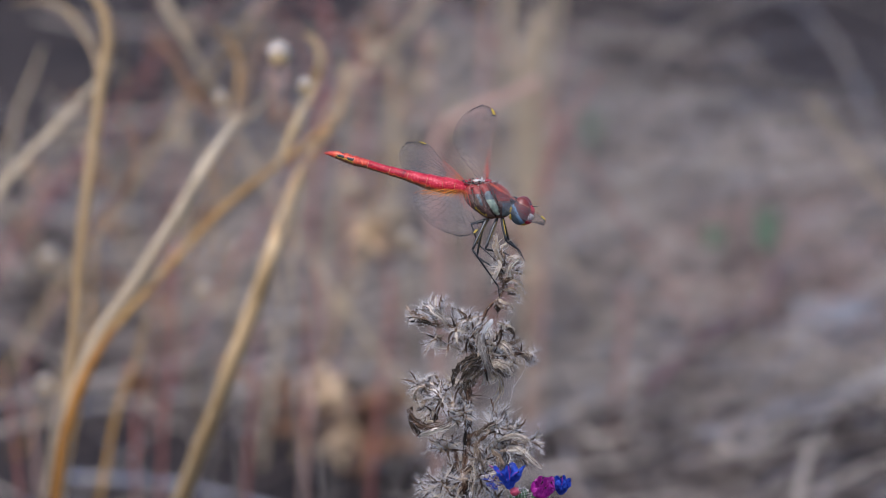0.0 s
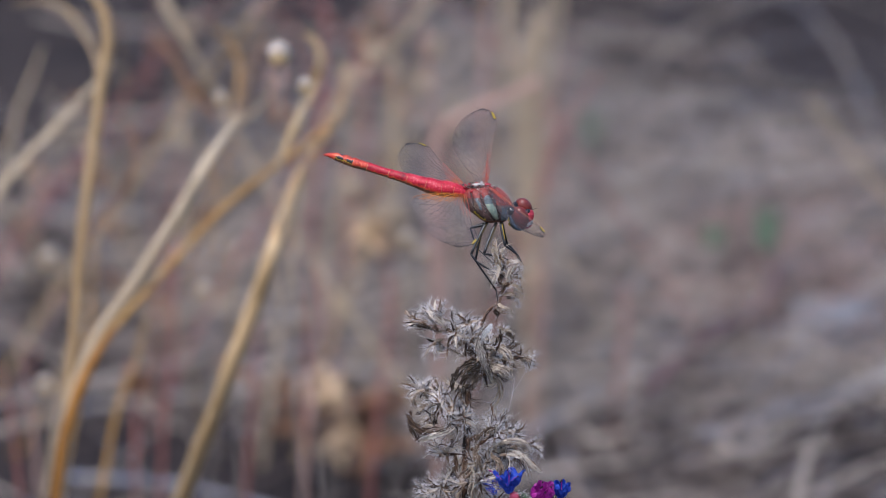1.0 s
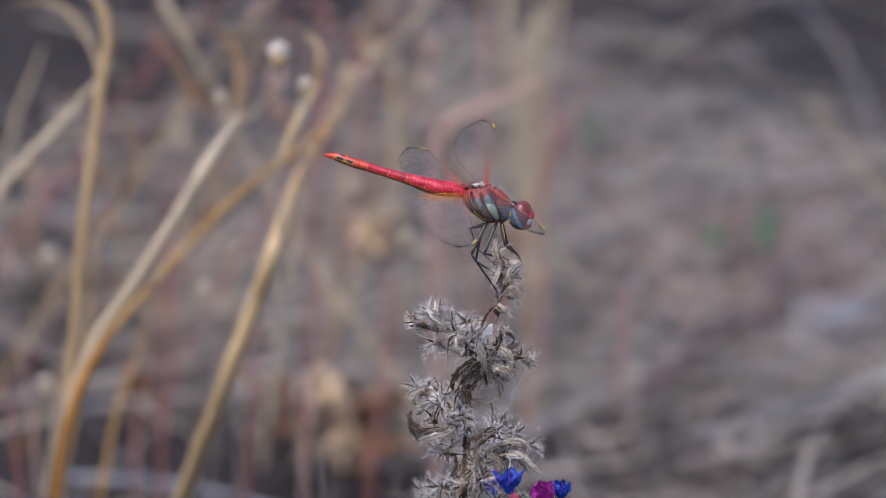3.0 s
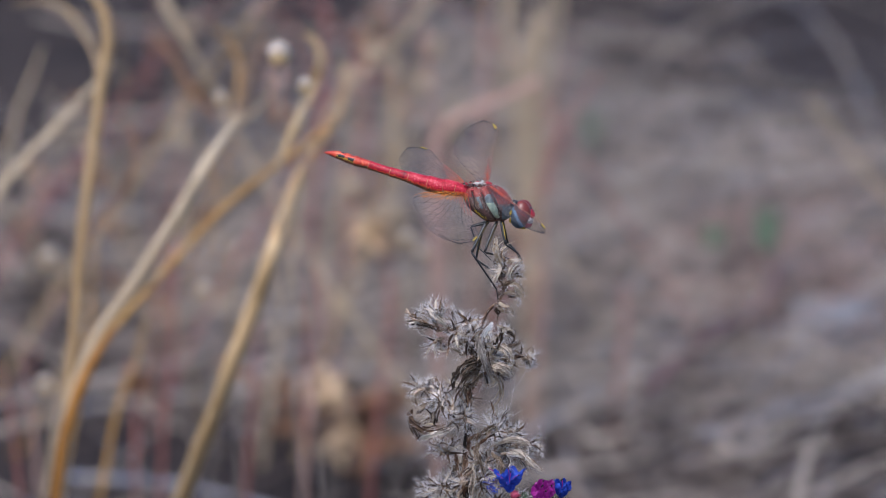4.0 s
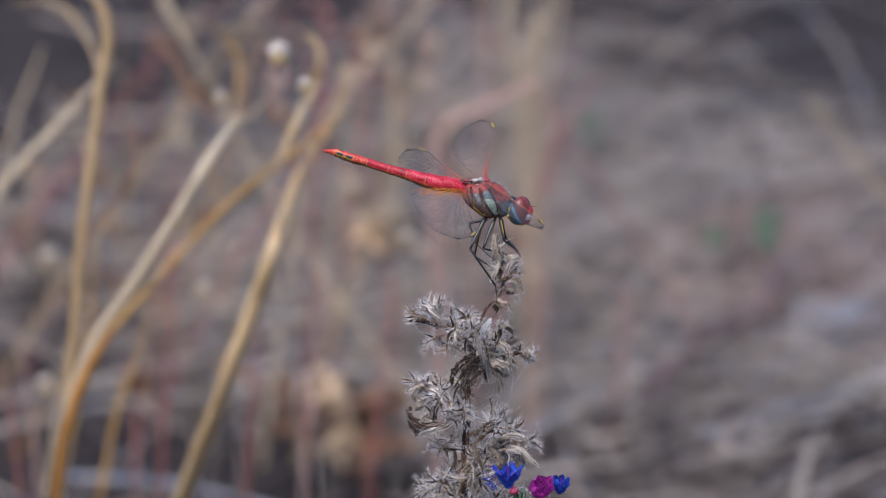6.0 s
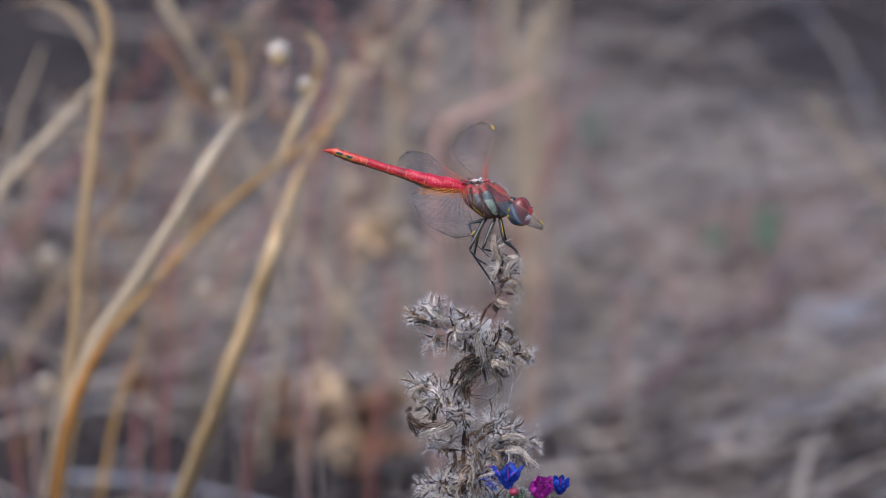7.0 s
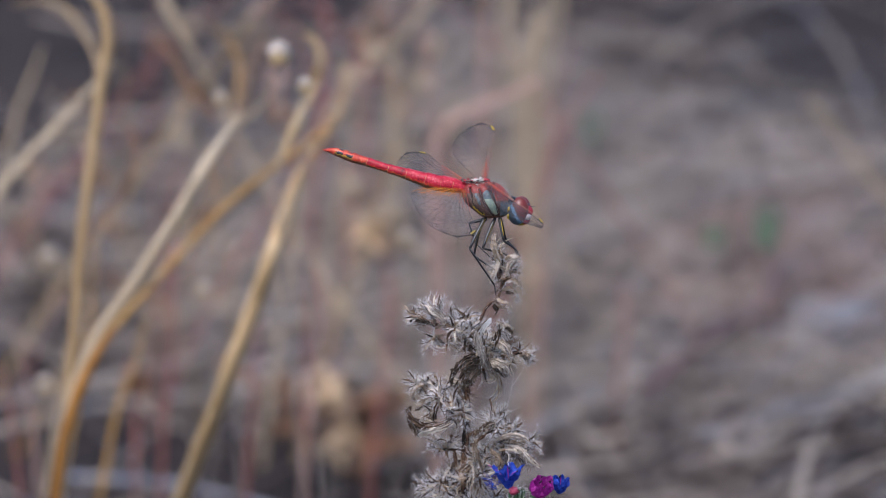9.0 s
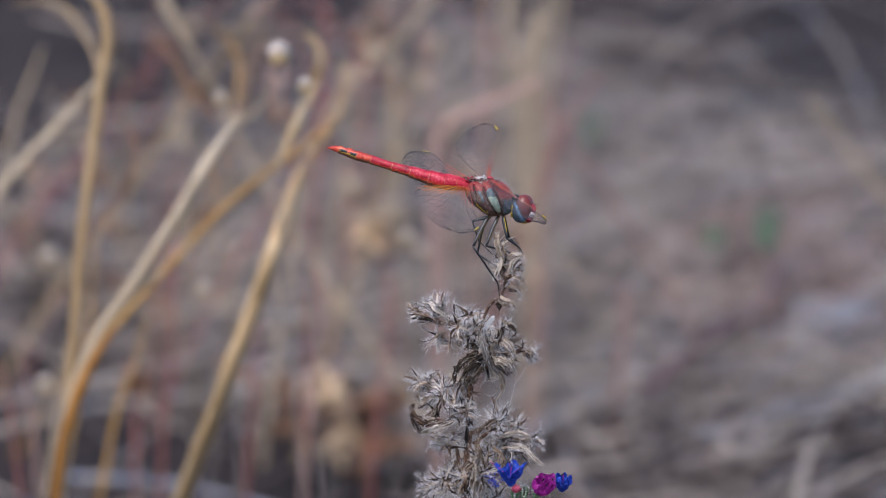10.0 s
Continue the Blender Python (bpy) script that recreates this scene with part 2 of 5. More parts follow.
def spot(sx, sy, y):
    """The place on the upright plane y that shows at (sx, sy): tenths of a millimetre on the plane of focus, from the view's upper left corner."""
    p = VIEW @ Vector(((sx - 784) * 1e-4, 0, (441 - sy) * 1e-4))
    k = (y - EYE.y) / (p.y - EYE.y)
    return EYE + (p - EYE) * k


def on_ground(sx, sy, z=0.0):
    p = VIEW @ Vector(((sx - 784) * 1e-4, 0, (441 - sy) * 1e-4))
    return EYE + (p - EYE) * ((z - EYE.z) / (p.z - EYE.z))


# ---- ground ----
def ground():
    xs = sorted({-300, -60, -15, -5, -2.5, *[round(-1.5 + 0.06 * i, 3) for i in range(51)], 2.5, 5, 15, 60, 300})
    ys = sorted({-300, -60, -15, -5, -2.5, *[round(-1.5 + 0.06 * i, 3) for i in range(67)], 4, 8, 20, 60, 300})
    s = Shape()
    vs = []
    for y in ys:
        for x in xs:
            k = math.exp(-((x * x + y * y) / 20.0))
            z = k * (0.012 * noise.noise((x * 3, y * 3, 0)) + 0.006 * noise.noise((x * 9, y * 9, 2)))
            vs.append((x, y, z - 0.004))
    w = len(xs)
    s.add(vs, [(j * w + i, j * w + i + 1, (j + 1) * w + i + 1, (j + 1) * w + i) for j in range(len(ys) - 1) for i in range(w - 1)])
    ob = new("ground", s.mesh("ground", [M_GROUND], unit=1.0))
    tagged(ob, "dry grey-brown earth strewn with dead grass", "ground", kind="structure")


def drift(x, y, wide=True):
    """How thick the dead grass lies: one matted drift behind the plant, and others strewn over the field."""
    main = math.exp(-((y - 0.98 + 1.1 * max(0, x)) / (0.27 if y < 0.98 else 0.33)) ** 2)
    # thinned at corners and foot of view; bare earth mimics lens falloff and shade
    main *= 1.0 if x < 0.06 else math.exp(-((x - 0.06) / (0.16 if y < 1.0 else 0.16 - 0.10 * min(1, (y - 1.0) / 0.4))) ** 2)
    main *= 1.0 if x > -0.01 else math.exp(-((x + 0.01) / 0.09) ** 2)
    if 0.0 < x < 0.3 and 0.4 < y < 1.05:
        main = max(main, 0.45 * min(1, (0.3 - x) / 0.12, (1.05 - y) / 0.1, (y - 0.4) / 0.15, x / 0.03))
    if x > 0.03 and y < 0.78:
        main *= 1 - 0.5 * min(1, (x - 0.03) / 0.05) * min(1, (0.78 - y) / 0.1)
    main *= 1.0 - 0.7 * min(1, max(0, (x - 0.1) / 0.05)) * (y > 0.95)
    main *= 1 - 0.5 * min(1, max(0, (x - 0.05) / 0.05)) * (y < 0.8)
    main *= min(1, max(0.5, (y - 0.55) / 0.18)) if x < 0.04 else 1
    main *= 1 - 0.5 * min(1, max(0, (y - 1.12) / 0.14)) * (x > 0.03)
    if not wide:
        return main
    away = min(1.0, max(0.0, math.hypot(x, 0.75 * (y - 1.2)) - 0.72) * 2)
    other = away * max(0.0, noise.noise((x * 1.6, y * 1.6, 21.0)) * 1.6 + 0.4)
    return main + other


def litter():
    """Matted dead grass that lies over the earth in loose swirls."""
    rnd = random.Random(11)
    s = Shape()
    for i in range(88000):
        near = i < 34000
        x = rnd.uniform(-0.5, 0.5) if near else rnd.gauss(0, 1.3)
        y = rnd.uniform(0.2, 2.1) if near else rnd.gauss(0.9, 1.4)
        dens = noise.noise((x * 5, y * 4, 7.0))
        # swathes: the far grass lies one way, the nearer the other
        tilt = -0.42 if y > 1.02 else 0.3
        u, v = x * math.cos(tilt) + 0.2 * y * math.sin(tilt), 0.2 * y * math.cos(tilt) - x * math.sin(tilt)
        swathe = noise.noise((u * 14, v * 52, 31.0)) + 0.7 * noise.noise((u * 26, v * 110, 5.0))
        if rnd.random() > drift(x, y, not near) * (0.78 + 0.9 * dens + 0.9 * swathe if y > 1.02 else 1.15 + 0.5 * dens + 0.5 * swathe):
            continue
        a = 0.5 + 3.0 * noise.noise((x * 4.0, y * 2.6, 3.0)) + rnd.gauss(0, 0.4)
        if near and rnd.random() < 0.5:
            a = math.atan2(5.0 * math.sin(tilt), math.cos(tilt)) + rnd.gauss(0, 0.35)
        ln = rnd.uniform(40, 150)
        r = rnd.uniform(0.25, 0.85) * (1.0 if near else 1.6)
        z = rnd.uniform(0, 9) + 4 * max(0, dens)
        bend = rnd.uniform(-0.35, 0.35)
        p = Vector((x * 1000, y * 1000, z))
        pts = []
        for k in range(4):
            pts.append(p.copy())
            p = p + Vector((math.cos(a + bend * k), math.sin(a + bend * k), rnd.uniform(-0.12, 0.14))) * (ln / 3)
        pts = [Vector((q.x, q.y, max(q.z, -2))) for q in pts]
        s.tube(pts, [r, r, r * 0.8, r * 0.3], sides=4)
    for i in range(2600):
        x, y = (rnd.uniform(-0.2, 0.3), rnd.uniform(0.72, 1.6)) if i < 700 else (rnd.uniform(-3, 3), rnd.uniform(-2, 4.5))
        if (i >= 700 and math.hypot(x, y - 0.9) < 0.9 and y < 2) or rnd.random() > drift(x, y) * 0.5:
            continue
        a = rnd.choice((0.5, 2.6, 1.9, -0.4)) + rnd.gauss(0, 0.4)
        ln, top = rnd.uniform(70, 190), rnd.uniform(15, 70)
        p = Vector((x * 1000, y * 1000, -2))
        q = p + Vector((math.cos(a), 0.6 * math.sin(a), 0)) * ln
        r = rnd.uniform(0.25, 0.6)
        s.tube(bezier(p, (p + q) / 2 + Vector((0, 0, top * 2)), Vector((q.x, q.y, rnd.uniform(0, top))), 9), [r * (1 - 0.07 * k) for k in range(9)], sides=4)
    # long bleached straws that lie loose on top
    for i in range(420):
        x, y = rnd.uniform(0.0, 0.26), rnd.uniform(0.74, 1.4)
        if rnd.random() > drift(x, y, False):
            continue
        tilt = (-0.42 if y > 1.02 else 0.3) + rnd.gauss(0, 0.3)
        ln = rnd.uniform(40, 110)
        d = Vector((math.cos(tilt), 4.0 * math.sin(tilt), 0)) * ln
        p = Vector((x * 1000, y * 1000, rnd.uniform(3, 9)))
        q = p + Vector((d.x, d.y, rnd.uniform(-4, 8)))
        r = rnd.uniform(0.35, 0.9)
        s.tube(bezier(p - d * 0.5, (p + q) / 2 - d * 0.5 + Vector((0, rnd.gauss(0, 40), rnd.uniform(2, 16))), q - d * 0.5, 9), [r * (1 - 0.07 * k) for k in range(9)], sides=5)
    ob = new("dead_grass", s.mesh("dead_grass", [M_LITTER]))
    tagged(ob, "matted grey-brown dead grass lying on the earth", "dead grass", kind="stuff")


def leaning_grass():
    """Loose dead blades that rise out of the litter and arch over one another."""
    rnd = random.Random(23)
    s = Shape()

    def blade(x, y, a, ln, lean, r, droop, m=0):
        d = Vector((math.cos(a), math.sin(a), 0))
        p = Vector((x * 1000, y * 1000, -2))
        top = p + d * (ln * math.sin(lean)) + Vector((0, 0, ln * math.cos(lean)))
        mid = p.lerp(top, 0.5) + Vector((0, 0, droop * ln)) + Vector((rnd.gauss(0, 0.03), rnd.gauss(0, 0.03), 0)) * ln
        pts = bezier(p, mid, top, 9)
        s.tube(pts, [r * (1 - 0.085 * k) for k in range(9)], sides=5, flat=0.6, m=m)

    for i in range(2600):
        x, y = rnd.uniform(-0.34, 0.40), rnd.uniform(0.42, 1.3)
        half = 0.0785 * (1.12 + y)
        if x < 0.16 * half:
            # a thin criss-cross of straws to the side of the tall stems
            if rnd.random() > 0.22 or not 0.58 < y < 0.9:
                continue
            a = rnd.choice((0.0, math.pi)) + rnd.gauss(0, 0.5)
            blade(x, y, a, rnd.uniform(50, 130), abs(rnd.gauss(0.75, 0.3)), rnd.uniform(0.3, 0.8), rnd.uniform(-0.02, 0.12))
        elif y > 0.8:
            # the far swathe has fallen to one side
            if y > 0.97 - 0.9 * x or rnd.random() < 0.3:
                continue
            a = math.pi + rnd.gauss(0, 0.45)
            blade(x + 0.05, y, a, rnd.uniform(50, 130), rnd.gauss(1.2, 0.2), rnd.uniform(0.25, 0.6), rnd.uniform(0.0, 0.12))
        elif rnd.random() < 0.5 and 0.55 + 1.4 * x < y < 0.95 - 0.9 * x:
            a = rnd.gauss(0, 0.45)
            blade(x - 0.04, y, a, rnd.uniform(50, 140), rnd.gauss(1.3, 0.16), rnd.uniform(0.22, 0.55), rnd.uniform(0.0, 0.14))
    # bleached straws on the drift behind the plant
    for i in range(420):
        x, y = rnd.gauss(0.01, 0.06), rnd.uniform(0.72, 1.12)
        blade(x, y, rnd.choice((0.0, math.pi)) + rnd.gauss(0, 0.5), rnd.uniform(40, 110), rnd.gauss(1.3, 0.2), rnd.uniform(0.25, 0.55), rnd.uniform(0, 0.12), 1)
    for i in range(190):
        x, y = rnd.uniform(0.02, 0.11), rnd.uniform(0.78, 0.98)
        blade(x, y, rnd.gauss(0, 0.5), rnd.uniform(40, 90), rnd.gauss(1.35, 0.15), rnd.uniform(0.25, 0.5), rnd.uniform(0, 0.1), 2)
    ob = new("leaning_grass", s.mesh("leaning_grass", [M_LITTER, M_STRAW_GREY, M_STRAW_PINK]))
    tagged(ob, "loose arching blades of grey-brown dead grass", "dead grass", kind="stuff")


# ---- dry stalks behind the plant ----
def stalk(line, width, y, material, label="", foot=None, tip=0.6, parent=None, base=None, name="dry_grass_stalk", slope=0.5):
    """A dry stem along line (top first) on the upright plane y; unless foot is False it runs on down into the ground."""
    pts = [spot(q[0], q[1], y + (q[2] if len(q) > 2 else 0)) for q in line]
    wide = width * 1e-4 * (RANGE + y) / RANGE / 2
    if foot is not False and base is not None:
        pts.append(pts[-1] * 1.6 - pts[-2] * 0.6)
    if foot is not False:
        d = (pts[-1] - pts[-2]).normalized()
        d = Vector((d.x * slope, 0.1, min(d.z, -0.5)))
        end = base if base is not None else pts[-1] + d * ((pts[-1].z + 0.01) / -d.z)
        pts += [pts[-1].lerp(end, 0.5) + Vector((0, 0, 0.004)), end]
    origin = base if base is not None else pts[-1].copy()
    c = smooth_line([(p - origin) * 1000 for p in pts], 7)
    n = len(c)
    s = Shape()
    k = random.Random(int(width * 7 + line[0][0]))
    ph = k.uniform(0, 6)
    rad = [wide * 1000 * (tip + (1 - tip) * min(1, i / 16)) * (1 + 0.035 * math.sin(i * 0.9 + ph)) for i in range(n)]
    for i in range(12, n - 3, 17):
        rad[i] *= 1.07
    rad[0] *= 0.4
    if foot is False:
        rad = [r * min(1, 0.45 + (n - 1 - i) / 12) for i, r in enumerate(rad)]
    s.tube([p + Vector((0.5 * noise.noise(p * 0.06), 0, 0)) * wide * 300 for p in c], rad, sides=10, flat=0.8)
    if parent is not None:
        return part(name, s, [material], parent, label)
    ob = new(name, s.mesh(name, [material]))
    ob.location = origin
    return tagged(ob, label, "grass stalk", "dry stalks")


def tuft(label, sx, y, rows):
    """A clump of dry stems that stand on one foot."""
    p = spot(sx, 875, y)
    base = Vector((p.x, p.y + 0.01, -0.004))
    root = new("dry_grass_tuft")
    root.location = base
    tagged(root, label, "grass tuft", "dry grass tufts")
    for line, width, dy, material, lab, foot in rows:
        stalk(line, width * 0.95, y + dy + 0.03, material, lab, foot, 2.6 if foot == "thin" else 0.4, root, base, "stem" if foot else "side_stem")


def lying_things():
    """A weathered twig and a flat stone among the litter."""
    pts = smooth_line([on_ground(x, y, 0.018) for x, y in ((1385, 470), (1350, 540), (1270, 588), (1205, 640), (1140, 700))], 6)
    base = Vector((pts[10].x, pts[10].y, 0.0))
    s = Shape()
    s.tube([(p - base) * 1000 for p in pts], [2.6 - 1.0 * i / len(pts) + 0.9 * math.sin(i * 0.7) for i in range(len(pts))], sides=9)
    twig = new("fallen_twig", s.mesh("fallen_twig", [mat("dark_bark", ["3a2a28", "5c4440", "78605a"], scale=120)]))
    twig.location = base
    tagged(twig, "dark red-brown weathered twig lying on the dead grass", "twig")
    p = on_ground(1480, 570, 0.007)
    s = Shape()
    s.ball((0, 0, 0), (15, 26, 5), 24, 16, lump=0.5, seed=3.0)
    stone = new("flat_stone", s.mesh("flat_stone", [mat("grey_stone", ["5c6069", "747983", "8c9096"], scale=60, rough=0.9, bump=0.5)]))
    stone.location = p
    tagged(stone, "flat blue-grey stone half covered by dead grass", "stone")


def stalks():
    tuft("tall tuft of golden and ochre dry grass stems", -60, 0.25, [
        ([(430, 203, 0.03), (411, 224, 0.02), (366, 292), (316, 378), (266, 460), (223, 524), (186, 576), (154, 634), (131, 700), (114, 780), (101, 880)], 29, 0.03, M_STRAW_PALE, "pale bleached stem", True),
        ([(606, 128, 0.18), (609, 168, 0.14), (594, 208, 0.10), (556, 244, 0.07), (500, 286, 0.05), (440, 332, 0.03), (390, 374, 0.02), (342, 424, 0.01), (299, 472), (256, 520, -0.01), (216, 564, -0.02), (178, 614, -0.02), (140, 702, -0.02), (114, 785, -0.02), (98, 880, -0.02)], 14, 0.04, M_STRAW_OCHRE, "ochre stem", True),
        ([(206, 576), (180, 612), (154, 658), (131, 716), (112, 788), (98, 888)], 23, -0.01, M_STRAW_DEEP, "ochre stem", True),
        ([(132, -30), (166, -4), (185, 28), (191, 75), (182, 125), (172, 210), (157, 320), (144, 440), (133, 580), (122, 700), (108, 875)], 21, 0.05, M_STRAW_TAN, "arching pale golden stem", True),
        ([(20, 8, 0.16), (70, 0, 0.15), (118, 20, 0.14), (152, 64, 0.12), (172, 112, 0.08), (178, 170, 0.03)], 9, 0.04, M_STRAW_TAN, "arching ochre side stem", False),
        ([(205, 200, 0.16), (236, 236, 0.16), (238, 290, 0.14), (214, 345, 0.12), (175, 390, 0.10), (150, 440, 0.06)], 12, 0.02, M_RUSSET, "brown side stem", False),
        ([(540, 58, 0.08), (560, 76, 0.08), (568, 108, 0.08), (552, 160, 0.08), (520, 228, 0.06), (490, 292, 0.05)], 18, 0.01, M_STRAW, "hooked golden side stem", False),
        ([(372, 45, 0.18), (408, 75, 0.18), (424, 120, 0.16), (420, 170, 0.14), (412, 222, 0.08)], 9, 0.04, M_STRAW_OCHRE, "hooked ochre side stem", False),
        ([(484, 128, 0.18), (474, 168, 0.14), (448, 200, 0.08), (408, 232, 0.03)], 11, 0.02, M_STRAW_TAN, "thin forked side stem", False)])
    tuft("thick golden dry grass stem with a thinner one", 20, 0.21, [
        ([(535, 290, 0.10), (526, 320, 0.07), (513, 360, 0.05), (485, 436, 0.02), (448, 545, 0.02), (405, 660, 0.02), (356, 790, 0.03), (322, 876, 0.04)], 39, 0.03, M_STRAW_TAN, "thick pale golden stem", True),
        ([(604, 110, 0.22), (606, 170, 0.2), (588, 225, 0.16), (556, 268, 0.1), (524, 330, 0.05)], 13, 0.01, M_STRAW_OCHRE, "thin ochre side stem", False),
        ([(262, 550), (240, 640), (210, 720), (192, 800), (178, 875)], 12, 0.16, M_STRAW_OCHRE, "ochre stem", True)])
    tuft("greyed dry stems leaning far over", -160, 0.22, [
        ([(200, 112), (162, 156), (104, 218), (34, 291), (-18, 362)], 16, 0.16, M_STRAW_PALE, "", True),
        ([(78, 80), (58, 130), (34, 190), (12, 270), (-30, 400)], 10, 0.32, M_STRAW_PALE, "", True)])
    tuft("loose tuft of broad greyed dry blades", 850, 0.42, [
        ([(285, -10), (315, 50), (350, 110), (395, 190), (430, 260), (470, 330), (560, 470), (680, 640), (770, 760)], 9, 0.10, M_STRAW_PALE, "", "thin"),
        ([(270, 60), (305, 100), (340, 160), (392, 218)], 15, 0.06, M_RUSSET, "", False)])
    tuft("thin pinkish and pale dry stems", 40, 0.3, [
        ([(20, 560), (45, 680), (60, 780), (66, 870)], 9, 0.1, M_STRAW_PINK, "", True),
        ([(120, 600), (105, 700), (92, 790), (80, 870)], 12, 0.02, M_STRAW_PALE, "", True),
        ([(0, 640), (20, 740), (36, 870)], 9, 0.1, M_STRAW_RED, "", True),
        ([(170, 420), (160, 560), (140, 700), (110, 860)], 13, 0.05, M_STRAW_OCHRE, "", True)])
    # upright stems farther back, some red, some bleached
    rnd = random.Random(8)
    reds = [(575, -20, 560, 300, 16, 0.6), (752, 40, 772, 420, 20, 0.62), (862, -20, 845, 330, 20, 0.7), (960, 380, 950, 660, 22, 0.66), (570, 470, 545, 760, 20, 0.55),
            (785, 330, 780, 660, 22, 0.6), (1105, 500, 1090, 700, 16, 0.7), (310, 420, 290, 760, 15, 0.5), (455, 520, 440, 800, 14, 0.5), (690, 480, 665, 760, 16, 0.55), (225, 640, 240, 780, 18, 0.5)]
    for x0, y0, x1, y1, w, y in reds:
        stalk([(x0, y0), ((x0 + x1) / 2 + 6, (y0 + y1) / 2), (x1, y1)], w * 0.62, y, M_STRAW_PINK if w > 19 else M_STRAW_RED, "thin reddish dry stem", tip=0.7)
    pales = [(952, 20, 936, 420, 15, 0.66), (930, 60, 925, 420, 13, 0.74), (946, 90, 952, 420, 12, 0.7), (905, -40, 915, 260, 10, 0.8), (895, -40, 905, 260, 8, 0.86), (1000, -60, 962, 300, 10, 0.82), (978, -60, 950, 320, 8, 0.78), (700, 100, 712, 420, 12, 0.7)]
    for x0, y0, x1, y1, w, y in pales:
        stalk([(x0, y0), ((x0 + x1) / 2 - 5, (y0 + y1) / 2), (x1, y1)], w * 0.6, y, M_STRAW_PALE, "pale bleached dry grass stalk", tip=2.4)
    tones = (M_STRAW_RED, M_STRAW_GREY, M_STRAW_PALE, M_STRAW_OCHRE, M_STRAW_GREY, M_RUSSET, M_STRAW_RED, M_STRAW)
    for k in range(92):
        x0 = rnd.uniform(250, 1040) if k % 4 else rnd.uniform(-40, 300)
        y0 = rnd.uniform(-60, 520)
        dx = rnd.gauss(0, 170)
        y = rnd.uniform(0.64, 1.05)
        stem = stalk([(x0 + dx, y0), (x0 + dx * 0.4 + rnd.gauss(0, 14), y0 + 140), (x0, y0 + 300)], rnd.uniform(4, 9), y, rnd.choice(tones), "thin dry grass stem standing in the litter", tip=0.5, slope=0.9)
        for f in range(rnd.choice((0, 1, 2, 3)) if x0 + dx < 900 else 0):
            t = rnd.uniform(0, 0.5)
            p = spot(x0 + dx * (1 - 1.2 * t), y0 + 280 * t, y) - stem.location
            b = Shape()
            r = rnd.uniform(1.0, 2.6)
            b.ball(p * 1000, (r, r, r * rnd.uniform(0.8, 1.6)), 10, 8, lump=0.5, seed=k + f)
            part("floret", b, [rnd.choice((M_STRAW_GREY, M_RUSSET, M_STRAW_PINK, M_STRAW_GREY, M_STRAW_PALE))], stem)
    stalk([(960, 140), (900, 170), (830, 198), (780, 240), (765, 330), (770, 480)], 16, 0.58, M_STRAW_PINK, "reddish dry stem bent aside", tip=0.8)
    stalk([(800, -50), (735, 32), (690, 80), (640, 128), (600, 180), (540, 300)], 10, 0.66, M_STRAW_PALE, "pale bleached blade leaning over", tip=0.8, slope=0.3)
    stalk([(1430, 170), (1490, 250), (1540, 315), (1600, 390), (1640, 480)], 9, 0.8, M_STRAW_PALE, "pale bleached dry grass stalk", tip=0.8)
    lying_things()


def seed_head(sx, sy, y, r, label):
    """A small dried composite head: a cup of scales with pale fluff."""
    p = spot(sx, sy, y)
    rnd = random.Random(int(sx))
    s = Shape()
    s.ball((0, 0, -0.35 * r), (0.75 * r, 0.75 * r, 0.6 * r), 12, 8, m=1, lump=0.2)
    for i in range(160):
        a, e = rnd.uniform(0, 6.28), rnd.uniform(-0.2, 1.55)
        d = Vector((math.cos(a) * math.cos(e), math.sin(a) * math.cos(e), math.sin(e)))
        s.needle(d * r * 0.2, d * r * rnd.uniform(0.8, 1.05), r * 0.11, 0)
    base = Vector((rnd.uniform(-20, 20), 15, -p.z * 1000))
    s.tube(bezier((0, 0, -0.6 * r), (0, 0, base.z * 0.5), base, 12), [0.22] * 12, sides=7, m=2)
    ob = new("seed_head", s.mesh("seed_head", [M_FLUFF, M_STRAW, M_STRAW_GREY]))
    ob.location = p
    tagged(ob, label, "seed head", "dry seed heads")


def seed_heads():
    for sx, sy, y, r in ((494, 94, 0.26, 3.1), (390, 172, 0.36, 1.9), (540, 150, 0.27, 2.0),
                         (362, 510, 0.5, 2.2), (722, 420, 0.5, 2.4), (748, 444, 0.55, 2.0), (318, 455, 0.4, 2.0), (80, 680, 0.5, 2.6), (90, 455, 0.6, 3.0)):
        seed_head(sx, sy, y, r, "small dried seed head with pale fluff")


